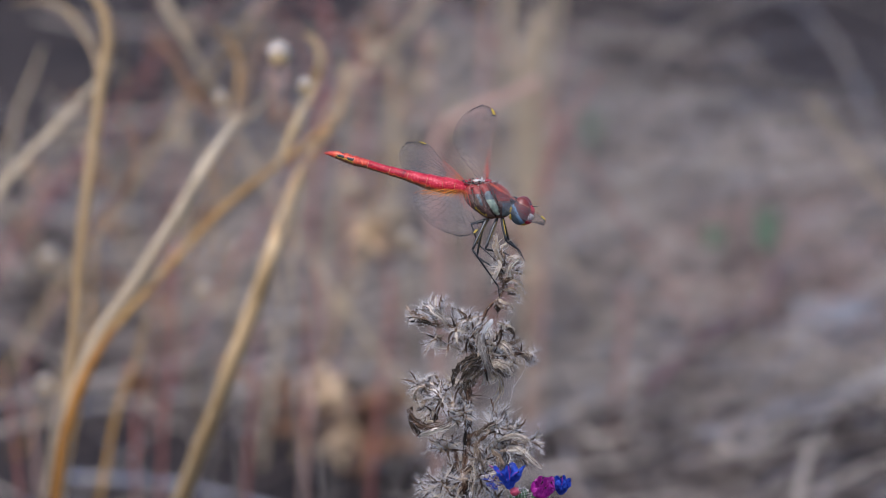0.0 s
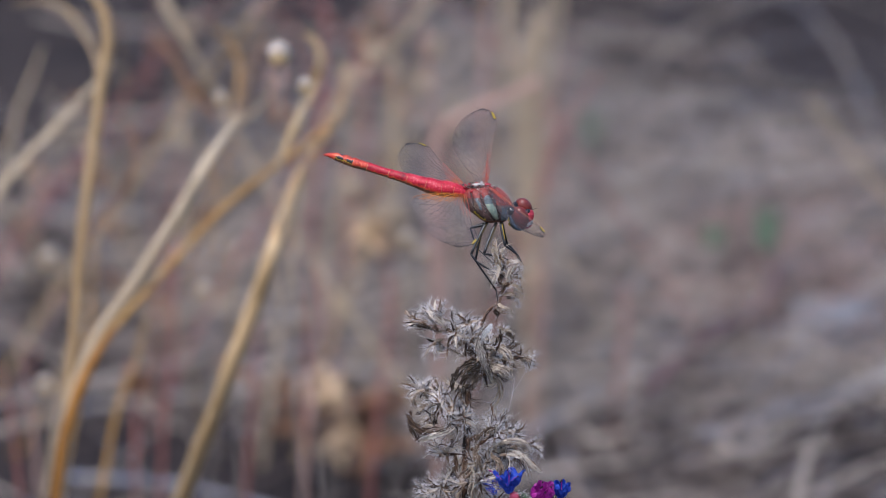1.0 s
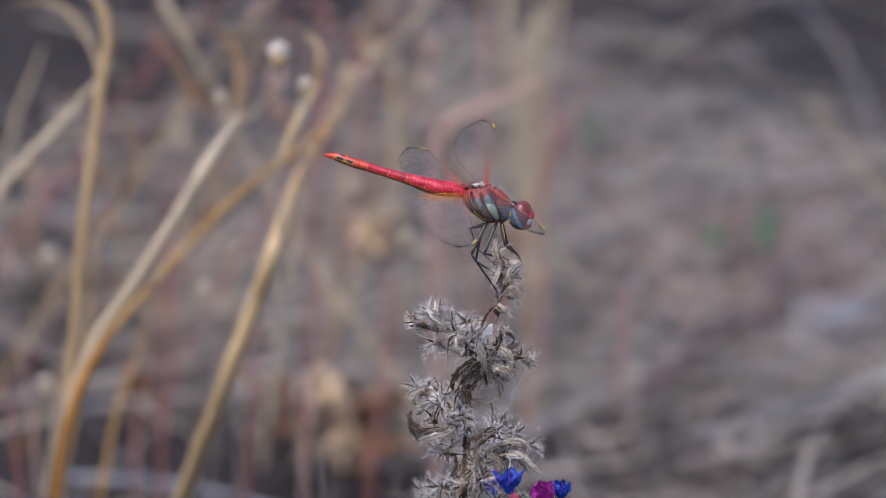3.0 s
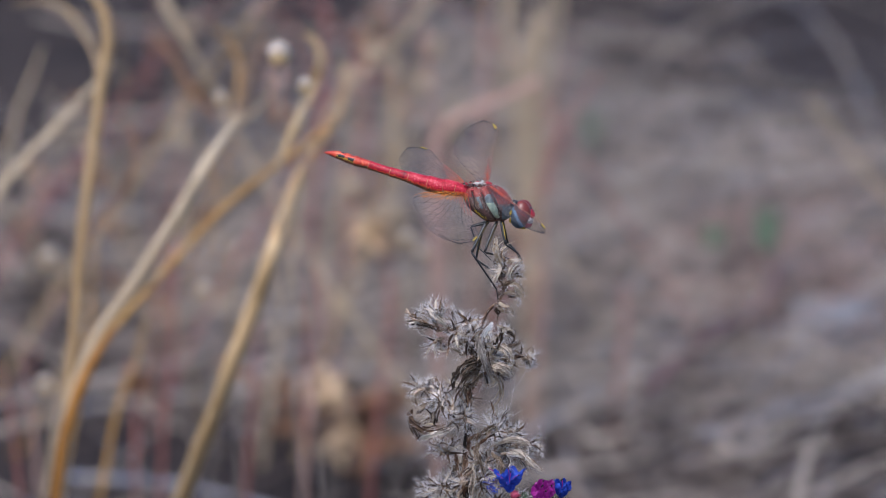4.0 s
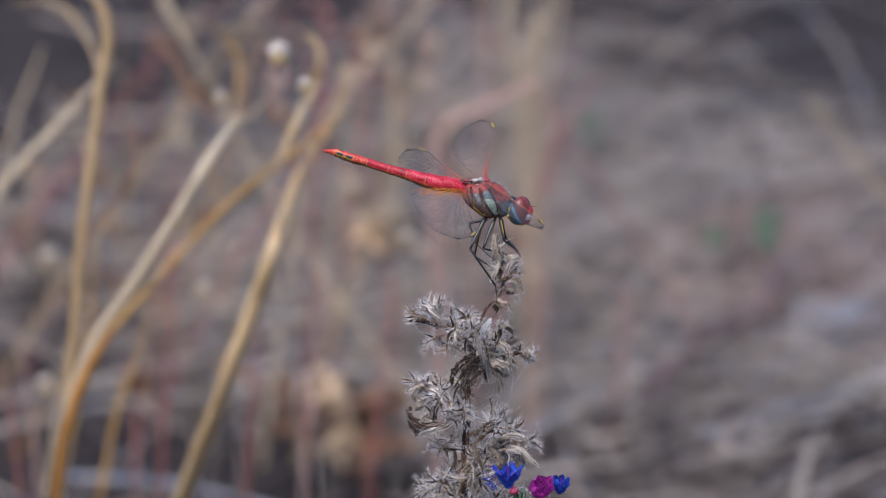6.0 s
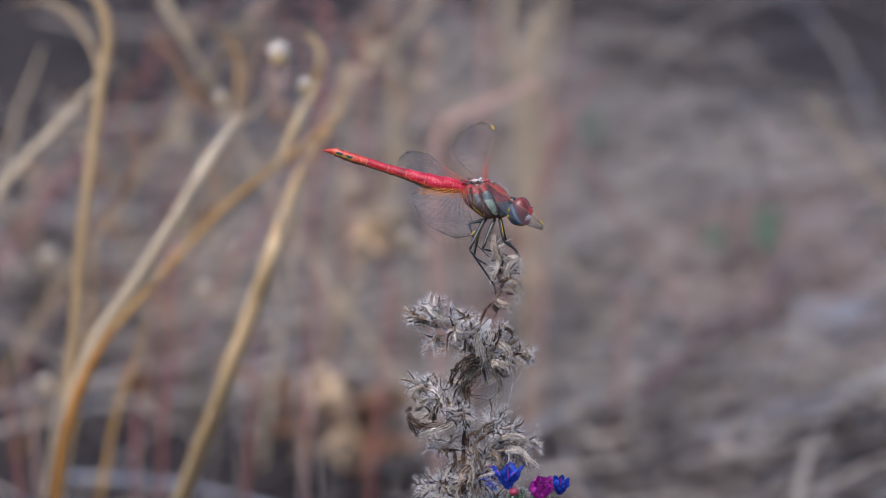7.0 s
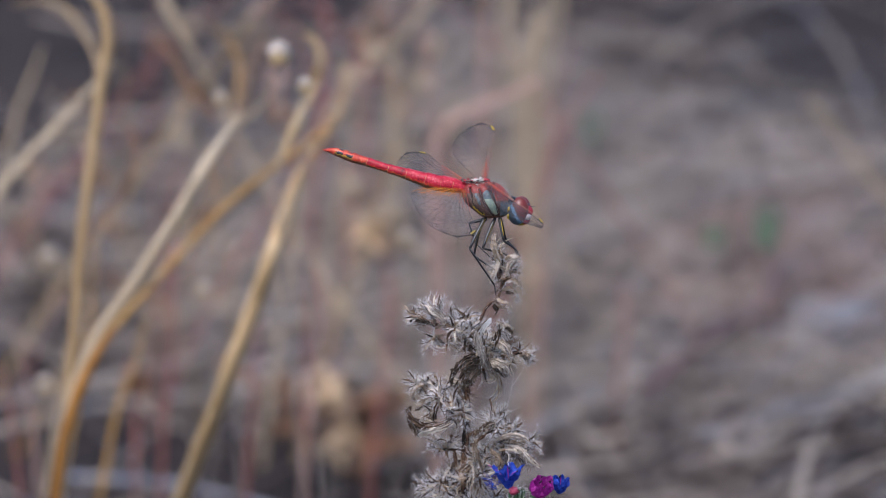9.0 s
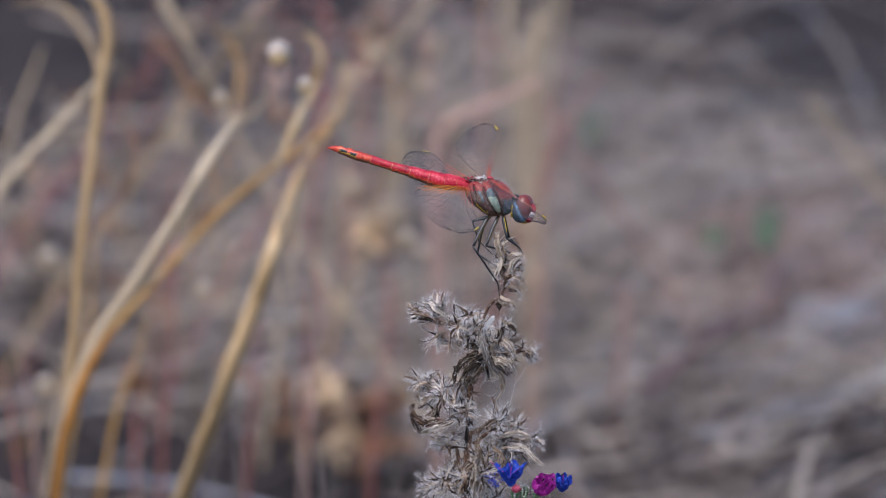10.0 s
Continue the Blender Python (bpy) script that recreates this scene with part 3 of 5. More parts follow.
def russet_clump(sx, sy, y, r, n, material, label):
    """A low clump of curled, withered leaves on short stems."""
    rnd = random.Random(int(sx + sy))
    p = spot(sx, sy, y)
    root = new("withered_clump")
    root.location = (p.x, p.y, 0)
    tagged(root, label, "withered plant", "withered clumps")
    h = p.z * 1000
    s = Shape()
    s.tube(bezier((0, 0, -4), (r * 0.1, 0, h * 0.5), (0, 0, h), 10), [0.4] * 10, sides=7)
    part("stem", s, [M_STRAW_GREY], root)
    for k in range(n):
        s = Shape()
        a, e = rnd.uniform(0, 6.28), rnd.uniform(-0.6, 1.2)
        d = Vector((math.cos(a) * math.cos(e), math.sin(a) * math.cos(e), math.sin(e)))
        z0 = h - rnd.uniform(0, 0.7) * r
        side = d.cross(Vector((0, 0, 1))).normalized()
        ln = r * rnd.uniform(0.6, 1.1)
        pts = [Vector((0, 0, z0)) + d * (ln * i / 8) + Vector((0, 0, -ln * 0.5 * (i / 8) ** 2)) for i in range(9)]
        s.strip(pts, [side + Vector((0, 0, 0.5 * math.sin(i + k))) for i in range(9)], [ln * 0.16 * (0.2 + math.sin(math.pi * min(1, 0.1 + i / 9))) for i in range(9)], 0.2)
        part("leaf", s, [material], root)


def clumps():
    for q in ((540, 700, 0.64, 13, 22), (640, 710, 0.66, 15, 26), (690, 760, 0.62, 12, 18), (500, 660, 0.7, 10, 12), (700, 680, 0.7, 9, 12), (650, 400, 0.8, 9, 12), (240, 650, 0.5, 8, 10), (420, 620, 0.6, 8, 10)):
        russet_clump(*q, M_RUSSET, "low clump of withered russet-brown leaves")
    for q in ((598, 756, 0.6, 7, 18), (580, 668, 0.58, 9, 30), (655, 395, 0.68, 8, 30)):
        russet_clump(*q, M_PEACH, "low clump of withered straw-coloured leaves")


def blades():
    for sx, sy, y, h in ((1357, 385, 0.74, 5.0), (1262, 408, 0.74, 2.6), (1050, 215, 1.0, 5)):
        p = spot(sx, sy, y)
        s = Shape()
        top = 1000 * p.z
        for k in (-1, 0, 1):
            a = bezier((k * 1.5, 0, -min(top, 2 * h)), (k * 2, 0, 0), (k * 4, -3, h * (1 - 0.2 * abs(k))), 10)
            s.strip(a, [(1, 0.2 * k, 0)] * 10, [0.7 * (0.25 + math.sin(math.pi * min(1, 0.15 + i / 11))) for i in range(10)], 0.3)
        ob = new("green_tuft", s.mesh("green_tuft", [M_LEAF]))
        ob.location = p
        tagged(ob, "small tuft of green blades in the dry grass", "grass", "green tufts")


# ---- the dead flower spike ----
PLANT_BASE = Vector((0.0045, 0.0, 0.0))


def calyx_mesh(seed, size, spread):
    """A withered calyx: five narrow lobes on a short stalk, edged with stiff bristles. Its axis is +Z."""
    rnd = random.Random(seed)
    s = Shape()
    s.tube([(0, 0, -1.2), (0.1, 0, -0.3), (0, 0, 0.5)], [0.28, 0.4, 0.5], sides=6)
    for i in range(6):
        w = 2 * math.pi * i / 6 + rnd.uniform(-0.35, 0.35)
        o = Vector((math.cos(w), math.sin(w), 0))
        side = Vector((-math.sin(w), math.cos(w), 0))
        ln = size * rnd.uniform(0.75, 1.1)
        out = spread * rnd.uniform(0.6, 1.3)
        curl = rnd.uniform(-0.35, 0.5)
        pts, sides, wid = [], [], []
        for k in range(7):
            t = k / 6
            ang = out * (0.5 + 0.7 * t) + curl * t * t
            pts.append(o * (0.35 + ln * t * math.sin(ang)) + Vector((0, 0, 0.2 + ln * t * math.cos(ang))) + side * (0.25 * math.sin(3 * t + i)))
            sides.append(side + o * (0.5 * math.sin(2.5 * t + seed + i)))
            wid.append(0.27 * (0.75 + 0.5 * math.sin(math.pi * min(1, t + 0.1))) * (1 - 0.85 * t ** 3))
        s.strip(pts, sides, wid, 0.07)
        for k in range(44):
            t = rnd.uniform(0.0, 6)
            j = min(5, int(t))
            p = Vector(pts[j]).lerp(Vector(pts[j + 1]), t - j)
            sd = rnd.choice((-1, 1))
            d = (side * sd * rnd.uniform(0.4, 1.0) + o * rnd.uniform(0.1, 0.9) + Vector((0, 0, rnd.uniform(0.0, 0.9)))).normalized()
            s.needle(p + side * sd * 0.25, p + d * rnd.uniform(0.5, 2.1), 0.02, 1)
        for k in range(6):
            p = Vector(pts[rnd.randrange(1, 7)]) + Vector((rnd.gauss(0, 0.3), rnd.gauss(0, 0.3), rnd.gauss(0, 0.3)))
            e = Vector((rnd.gauss(0, 1), rnd.gauss(0, 1), rnd.gauss(0, 1))).normalized() * 0.13
            s.needle(p - e, p + e, 0.11, 2)
    for k in range(40):
        w, e = rnd.uniform(0, 6.28), rnd.uniform(0.1, 1.5)
        d = Vector((math.cos(w) * math.cos(e), math.sin(w) * math.cos(e), math.sin(e)))
        s.needle(d * 0.4, d * size * rnd.uniform(0.6, 1.15), 0.016, 1)
    return s.mesh("calyx", [M_DRY, M_BRISTLE, M_SPECK], smooth=False)


def shred_mesh(seed, ln, wd, curl, twist):
    """A curled, torn strip of dead leaf that starts along +Z."""
    rnd = random.Random(seed)
    s = Shape()
    for fibre in range(5):
        off = (fibre - 2) * wd * 0.42
        p, d = Vector((off, rnd.uniform(-0.15, 0.15), 0)), Vector((0, 0, 1))
        stop = ln * rnd.uniform(0.65, 1.05)
        cu, tw = curl * rnd.uniform(0.8, 1.25), twist * rnd.uniform(0.85, 1.2)
        pts, sides, wid = [], [], []
        for k in range(11):
            t = k / 10
            pts.append(p.copy())
            sides.append(Vector((math.cos(tw * t), math.sin(tw * t), 0.1)))
            wid.append(wd * 0.3 * (0.6 + 0.5 * math.sin(math.pi * min(1, t * 0.9 + 0.1))) * rnd.uniform(0.7, 1.15) * (1 - 0.7 * t ** 4))
            d = (d + Vector((cu * 0.13 - 0.05 * off * t, 0.24 * cu, -0.14 * abs(cu))) + Vector((rnd.gauss(0, 0.07), rnd.gauss(0, 0.07), 0))).normalized()
            p = p + d * (stop / 10)
        s.strip(pts, sides, wid, 0.06)
        for k in range(5):
            j = rnd.randrange(1, 10)
            o = Vector((rnd.gauss(0, 1), rnd.gauss(0, 1), rnd.gauss(0, 1))).normalized()
            s.needle(pts[j], pts[j] + o * rnd.uniform(0.6, 1.8), 0.028, 1)
    return s.mesh("dead_leaf", [M_SHRED, M_BRISTLE], smooth=False)


def turned(d, spin):
    return Vector(d).to_track_quat("Z", "Y").to_matrix().to_4x4() @ Matrix.Rotation(spin, 4, "Z")


def plant():
    rnd = random.Random(5)
    root = new("dead_flower_spike")
    root.location = PLANT_BASE
    tagged(root, "withered grey-brown bristly flower spike with a few last blue flowers", "plant")
    to_plant = Matrix.Translation(-PLANT_BASE)

    def local(sx, sy, y=0.0):
        return to_plant @ spot(sx, sy, y * MM)

    def rod(name, line, radii, mats, label="", parent=root, hairs=0):
        pts = smooth_line([local(*q) * 1000 for q in line], 12)
        n = len(pts)
        rr = [interp(i / (n - 1), radii) * (1 + 0.35 * noise.noise(Vector(pts[i]) * 1.1) + 0.2 * noise.noise(Vector(pts[i]) * 2.7)) for i in range(n)]
        s = Shape()
        s.tube([p + Vector((noise.noise(p * 0.5), noise.noise(p * 0.5 + Vector((9, 0, 0))), 0)) * 0.25 for p in pts], rr, sides=9)
        for k in range(hairs):
            i = rnd.randrange(n - 1)
            o = Vector((rnd.gauss(0, 1), rnd.gauss(0, 1), rnd.gauss(0, 0.6))).normalized()
            s.needle(pts[i] + o * rr[i] * 0.8, pts[i] + o * (rr[i] + rnd.uniform(0.6, 1.8)), 0.04, 1)
        return part(name, s, mats, parent, label)

    rod("stem", [(829, 688), (830, 730), (827, 772), (824, 830), (822, 900), (815, 1200), (820, 1700), (829, 2330)], [(0, 0.55), (0.3, 0.6), (0.5, 1.0), (1, 1.7)], [M_STEM, M_BRISTLE], "brown woody dead stem", hairs=160)
    rod("upper_stem", [(893, 492), (890, 515), (878, 532), (862, 548), (853, 570), (846, 610), (836, 650), (829, 692)], [(0, 0.24), (0.5, 0.27), (1, 0.42)], [M_STEM, M_BRISTLE], hairs=40)
    rod("side_stem", [(800, 770), (806, 800), (812, 840), (817, 885), (820, 960), (826, 1150, -1)], [(0, 0.30), (1, 0.43)], [M_STEM, M_BRISTLE], hairs=40)
    rod("side_stem", [(722, 548), (738, 562), (760, 572), (785, 578), (812, 590), (836, 622, 1)], [(0, 0.19), (1, 0.37)], [M_STEM, M_BRISTLE], hairs=40)
    rod("side_stem", [(790, 632, -1), (793, 615), (800, 600), (815, 596)], [(0, 0.15), (1, 0.22)], [M_STEM, M_BRISTLE], hairs=10)
    rod("side_stem", [(946, 628), (925, 626), (905, 630), (875, 645), (842, 668, 1)], [(0, 0.15), (1, 0.31)], [M_STEM, M_BRISTLE], hairs=20)
    rod("side_stem", [(738, 772, -2), (760, 768, -2), (785, 757, -1), (805, 748), (826, 745)], [(0, 0.26), (1, 0.34)], [M_STEM, M_BRISTLE], hairs=30)
    rod("side_stem", [(958, 828, -1), (930, 800), (895, 775), (860, 762), (830, 772)], [(0, 0.22), (1, 0.37)], [M_STEM, M_BRISTLE], hairs=40)
    rod("side_stem", [(868, 705), (874, 722), (880, 745), (868, 765), (834, 790)], [(0, 0.19), (1, 0.31)], [M_STEM, M_BRISTLE], hairs=20)
    rod("side_stem", [(770, 660), (778, 680), (790, 700), (806, 725), (826, 745)], [(0, 0.19), (1, 0.31)], [M_STEM, M_BRISTLE], hairs=20)

    calyces = [calyx_mesh(k, (3.0, 3.6, 4.2)[k % 3], (0.35, 0.7, 1.05, 0.5)[k % 4]) for k in range(14)]
    leaves = [shred_mesh(40 + k, (4.5, 6, 8)[k % 3], (0.6, 0.9, 1.2, 0.75)[k % 4], (0.6, -0.9, 1.3, 1.9, -0.4)[k % 5], (0.8, 2.2, -1.5)[k % 3]) for k in range(15)]

    def clump(kind, name, cx, cy, rx, ry, n, aim, loose=0.6, depth=4.0, size=(0.8, 1.15)):
        for _ in range(n):
            a, q = rnd.uniform(0, 6.28), math.sqrt(rnd.random())
            p = local(cx + rx * q * math.cos(a), cy + ry * q * math.sin(a), rnd.uniform(-depth, depth))
            d = Vector((aim[0] + rnd.gauss(0, loose) + 0.7 * q * math.cos(a), rnd.gauss(-0.25, loose), aim[1] + rnd.gauss(0, loose) - 0.7 * q * math.sin(a)))
            if d.length < 0.2:
                d = Vector((0, -1, 0.3))
            k = rnd.uniform(*size)
            part(name, rnd.choice(kind), None, root, at=Matrix.Translation(p) @ turned(d, rnd.uniform(0, 6.28)) @ Matrix.Diagonal((k, k, k, 1)))

    C, L = (calyces, "calyx"), (leaves, "dead_leaf")
    # the top tuft, on which the dragonfly sits
    clump(*C, 900, 484, 12, 12, 2, (0.2, 0.3), size=(0.45, 0.75), depth=2)
    clump(*L, 892, 488, 10, 12, 3, (0.2, 0.2), size=(0.4, 0.6), depth=2)
    clump(*L, 882, 452, 4, 8, 1, (-0.1, 1.4), loose=0.2, size=(0.5, 0.7), depth=1)
    clump(*L, 910, 505, 4, 5, 2, (1.0, -0.6), loose=0.3, size=(0.4, 0.5), depth=1)
    clump(*L, 897, 520, 4, 4, 2, (1.0, 0.1), loose=0.2, size=(0.45, 0.6), depth=1)
    clump(*L, 878, 538, 3, 3, 2, (1.0, -0.4), loose=0.2, size=(0.4, 0.55), depth=1)
    # left arm
    clump(*C, 746, 558, 10, 7, 5, (-0.9, 0.5), loose=0.35, size=(0.5, 0.72), depth=2.5)
    clump(*C, 777, 564, 12, 12, 6, (-0.3, 1.0), loose=0.35, size=(0.6, 0.85), depth=3)
    clump(*L, 755, 572, 20, 8, 4, (-0.8, -0.5), loose=0.5, size=(0.4, 0.6), depth=2)
    clump(*C, 775, 600, 8, 10, 3, (-0.3, -1.0), loose=0.3, size=(0.55, 0.8), depth=2)
    # middle
    clump(*C, 822, 575, 20, 26, 11, (-0.05, 1.0), loose=0.45, size=(0.7, 1.05), depth=4)
    clump(*C, 868, 595, 20, 20, 6, (0.4, 0.7), loose=0.5, size=(0.7, 0.95), depth=3)
    clump(*L, 865, 620, 26, 30, 22, (0.2, -0.2), loose=0.6, size=(0.6, 1.0), depth=4)
    clump(*C, 870, 638, 26, 20, 5, (0.4, -0.2), loose=0.6, size=(0.6, 0.9), depth=4)
    clump(*C, 928, 628, 8, 7, 5, (1.0, 0.15), loose=0.25, size=(0.5, 0.8), depth=2)
    clump(*L, 828, 660, 20, 16, 12, (-0.4, -0.7), loose=0.4, size=(0.7, 1.05), depth=3)
    clump(*L, 880, 655, 22, 10, 8, (0.4, -0.6), loose=0.4, size=(0.6, 0.85), depth=3)
    # lower left ball
    clump(*C, 752, 686, 14, 10, 6, (-0.7, 0.7), loose=0.4, size=(0.6, 0.9), depth=3)
    clump(*C, 778, 712, 24, 22, 12, (-0.3, 0.2), loose=0.6, size=(0.6, 0.9), depth=4)
    clump(*C, 808, 735, 14, 20, 7, (0.2, 0.2), loose=0.7, size=(0.6, 0.9), depth=3)
    clump(*L, 765, 748, 22, 10, 6, (-0.6, -0.1), loose=0.3, size=(0.5, 0.7), depth=3)
    clump(*L, 742, 722, 5, 14, 2, (-0.2, 0.9), loose=0.2, size=(0.5, 0.7), depth=2)
    # lower right
    clump(*C, 885, 755, 22, 18, 10, (0.3, 0.7), loose=0.5, size=(0.6, 0.95), depth=3)
    clump(*C, 905, 790, 34, 20, 9, (0.7, 0.2), loose=0.5, size=(0.65, 1.0), depth=4)
    clump(*L, 900, 795, 30, 24, 12, (0.6, -0.3), loose=0.5, size=(0.6, 0.95), depth=4)
    clump(*C, 858, 802, 26, 22, 9, (0, 0.3), loose=0.7, size=(0.6, 0.95), depth=4)
    # foot of the view and below
    clump(*C, 782, 790, 16, 14, 7, (-0.8, 0.2), loose=0.4, size=(0.6, 0.9), depth=3)
    clump(*C, 782, 858, 20, 18, 9, (-0.8, 0.3), loose=0.4, size=(0.7, 1.0), depth=3)
    clump(*C, 845, 850, 28, 30, 11, (0, 0.3), loose=0.7, size=(0.65, 1.0), depth=4)
    clump(*L, 838, 845, 30, 36, 22, (0, -0.3), loose=0.7, size=(0.4, 0.75), depth=4)
    clump(*C, 860, 930, 50, 40, 22, (0, 0.3), loose=0.7, depth=5)
    clump(*L, 850, 960, 45, 50, 16, (0, -0.4), loose=0.7, depth=5)

    def leaf(line, width, fibres, curl=0.3, hairs=30, material=None, label="broad fibrous dead leaf"):
        """A larger dead leaf, split into fibres, that follows line."""
        mid = smooth_line([local(*q) * 1000 for q in line], 6)
        n, cols = len(mid), 2 * fibres + 1
        ridge = [rnd.uniform(-0.3, 0.3) for _ in range(cols)]
        slit = {rnd.randrange(cols - 1): rnd.uniform(0.25, 0.75) for _ in range(fibres)}
        s = Shape()
        top, low = [], []
        for i in range(n):
            t = i / (n - 1)
            d = (mid[min(i + 1, n - 1)] - mid[max(i - 1, 0)]).normalized()
            sd = d.cross(Vector((0, -1, 0.6 * math.sin(3 * t + line[0][0])))).normalized()
            up = sd.cross(d).normalized()
            w = width * (0.35 + 0.7 * math.sin(math.pi * min(1, 0.1 + 0.9 * t)) ** 0.8) * (1 + 0.4 * noise.noise((t * 7, line[0][0] * 0.1, 0)))
            for c in range(cols):
                o = 2 * c / (cols - 1) - 1
                edge = 1 + 0.5 * noise.noise((t * 14, o * 2, line[0][1] * 0.1)) * abs(o)
                bow = 0.3 * curl * (1 - o * o) * w + ridge[c] * (0.8 + 0.3 * math.sin(4 * t + 2 * c)) + 0.32 * noise.noise((t * 13, c * 1.7, 3))
                ragged = d * (rnd.uniform(-0.9, 0.5) * width * 0.5 if i in (0, n - 1) else 0)
                p = mid[i] + sd * (o * w * 0.5 * edge) + up * bow + ragged
                top.append(p)
                low.append(p - up * 0.07)
                s.uv[len(top) - 1] = (t * len(line) * 0.5, o * width * 0.5 + line[0][0] * 0.37)
        m = n * cols
        for k in range(m):
            s.uv[m + k] = s.uv[k]
        quads = [(i * cols + c, i * cols + c + 1, (i + 1) * cols + c + 1, (i + 1) * cols + c) for i in range(n - 1) for c in range(cols - 1)
                 if i / (n - 1) < slit.get(c, 2.0)]
        rim = [i * cols for i in range(n)] + [(n - 1) * cols + c for c in range(1, cols)] + [i * cols + cols - 1 for i in range(n - 2, -1, -1)] + list(range(cols - 2, 0, -1))
        walls = [(rim[k], rim[(k + 1) % len(rim)], rim[(k + 1) % len(rim)] + m, rim[k] + m) for k in range(len(rim))]
        s.add(top + low, quads + [tuple(k + m for k in reversed(q)) for q in quads] + walls)
        for k in range(hairs):
            p = rnd.choice(top)
            s.needle(p, p + Vector((rnd.gauss(0, 1), rnd.gauss(-0.3, 0.8), rnd.gauss(0, 1))).normalized() * rnd.uniform(0.5, 1.7), 0.028, 1)
        part("dead_leaf", s, [material or (M_BRACT if line[0][1] < 560 or line[0][0] < 750 and line[0][1] > 700 else M_BROAD), M_BRISTLE], root, label, smooth=False)

    for line, width, fibres, curl in (
            ([(852, 592, -4), (856, 615, -5), (862, 640, -5), (872, 658, -4)], 1.5, 5, 0.5),
            ([(868, 568, -4), (860, 578, -5), (852, 592, -5), (853, 606, -4)], 1.1, 4, 0.3),
            ([(848, 634, -3), (828, 645, -5), (812, 662, -5), (804, 684, -4)], 2.4, 7, 0.7),
            ([(850, 650, -2), (838, 662, -4), (826, 676, -4), (822, 694, -3)], 2.0, 6, 0.6),
            ([(868, 640, -3), (884, 645, -5), (898, 652, -4), (908, 664, -3)], 1.8, 6, 0.6),
            ([(880, 606, -2), (892, 612, -4), (902, 624, -4), (904, 640, -3)], 1.6, 5, 0.6),
            ([(884, 572, -2), (898, 578, -3), (908, 590, -2), (906, 602, -2)], 1.2, 5, 0.5),
            ([(722, 728, -3), (734, 745, -5), (754, 756, -6), (782, 752, -5), (800, 742, -3)], 1.3, 6, 0.6),
            ([(728, 722, -1), (726, 742, -3), (738, 764, -4), (742, 775, -4)], 1.1, 4, 0.4),
            ([(745, 772, -4), (765, 764, -6), (790, 756, -5), (806, 748, -3)], 1.3, 5, 0.5),
            ([(738, 712, -1), (732, 700, -2), (738, 688, -2), (752, 682, -2)], 0.9, 4, 0.5),
            ([(880, 780, -3), (905, 772, -5), (928, 776, -5), (942, 792, -4)], 1.0, 5, 0.6),
            ([(900, 790, -3), (922, 798, -5), (940, 816, -5), (958, 829, -4)], 1.2, 5, 0.6),
            ([(880, 745, -2), (868, 752, -4), (855, 762, -4), (842, 776, -3)], 1.2, 4, 0.5),
            ([(872, 800, -3), (884, 815, -5), (882, 835, -5), (872, 852, -4)], 1.4, 5, 0.6),
            ([(846, 780, -3), (844, 800, -5), (850, 825, -5), (858, 850, -4)], 1.1, 5, 0.5),
            ([(832, 812, -3), (838, 840, -5), (834, 866, -5), (842, 890, -4)], 1.0, 4, 0.5),
            ([(774, 846, -2), (786, 852, -4), (798, 862, -4), (806, 878, -3)], 1.1, 5, 0.6),
            ([(888, 462, 0), (880, 442, -1), (876, 428, -1), (878, 414, -1)], 1.3, 5, 0.5),
            ([(896, 468, -1), (888, 452, -2), (882, 436, -2), (872, 424, -2)], 1.1, 5, 0.5),
            ([(900, 490, -2), (906, 474, -3), (916, 462, -3), (926, 458, -2)], 1.0, 4, 0.5),
            ([(884, 500, -2), (896, 492, -3), (910, 484, -3), (924, 486, -2)], 1.0, 4, 0.5),
            ([(892, 504, -2), (886, 490, -3), (884, 474, -3), (890, 462, -2)], 1.0, 4, 0.5),
            ([(874, 462, -1), (880, 448, -2), (886, 436, -2)], 0.9, 4, 0.5),
            ([(886, 470, -2), (898, 480, -3), (908, 492, -3), (922, 498, -2)], 1.1, 5, 0.5),
            ([(898, 514, -1), (908, 516, -2), (917, 524, -2), (918, 537, -2)], 0.7, 4, 0.6),
            ([(880, 538, -1), (890, 544, -2), (898, 546, -2), (906, 553, -2)], 0.7, 4, 0.5),
            ([(880, 492, 0), (888, 478, -2), (892, 462, -2), (886, 450, -1)], 1.0, 5, 0.5),
            ([(870, 500, -2), (878, 486, -4), (884, 470, -4), (880, 456, -3)], 1.2, 5, 0.5),
            ([(904, 500, -3), (900, 484, -4), (906, 468, -4), (918, 460, -3)], 1.2, 5, 0.5),
            ([(890, 508, -3), (898, 496, -4), (912, 494, -4), (926, 504, -3)], 1.1, 5, 0.4),
            ([(896, 462, -1), (906, 456, -3), (918, 456, -3), (927, 464, -2)], 1.1, 5, 0.4),
            ([(720, 545, -1), (732, 556, -3), (750, 562, -3), (768, 570, -2)], 1.2, 5, 0.5),
            ([(760, 540, -1), (768, 552, -3), (782, 562, -3), (790, 576, -2)], 1.1, 5, 0.5),
            ([(722, 568, -1), (740, 568, -2), (758, 572, -2), (772, 580, -1)], 0.7, 4, 0.3),
            ([(930, 622, -1), (938, 632, -3), (936, 644, -2)], 1.0, 4, 0.5)):
        small = line[0][1] < 520
        leaf(line, width * (0.68 if small else 1), fibres, curl)
    leaf([(871, 568, -6), (863, 576, -6.5), (856, 588, -6.5), (853, 601, -6)], 1.0, 4, 0.3, 6, M_FLAKE, "bleached white papery flake")
    leaf([(898, 582, -4), (906, 586, -4.5), (909, 595, -4.5), (903, 602, -4)], 0.5, 4, 0.4, 4)
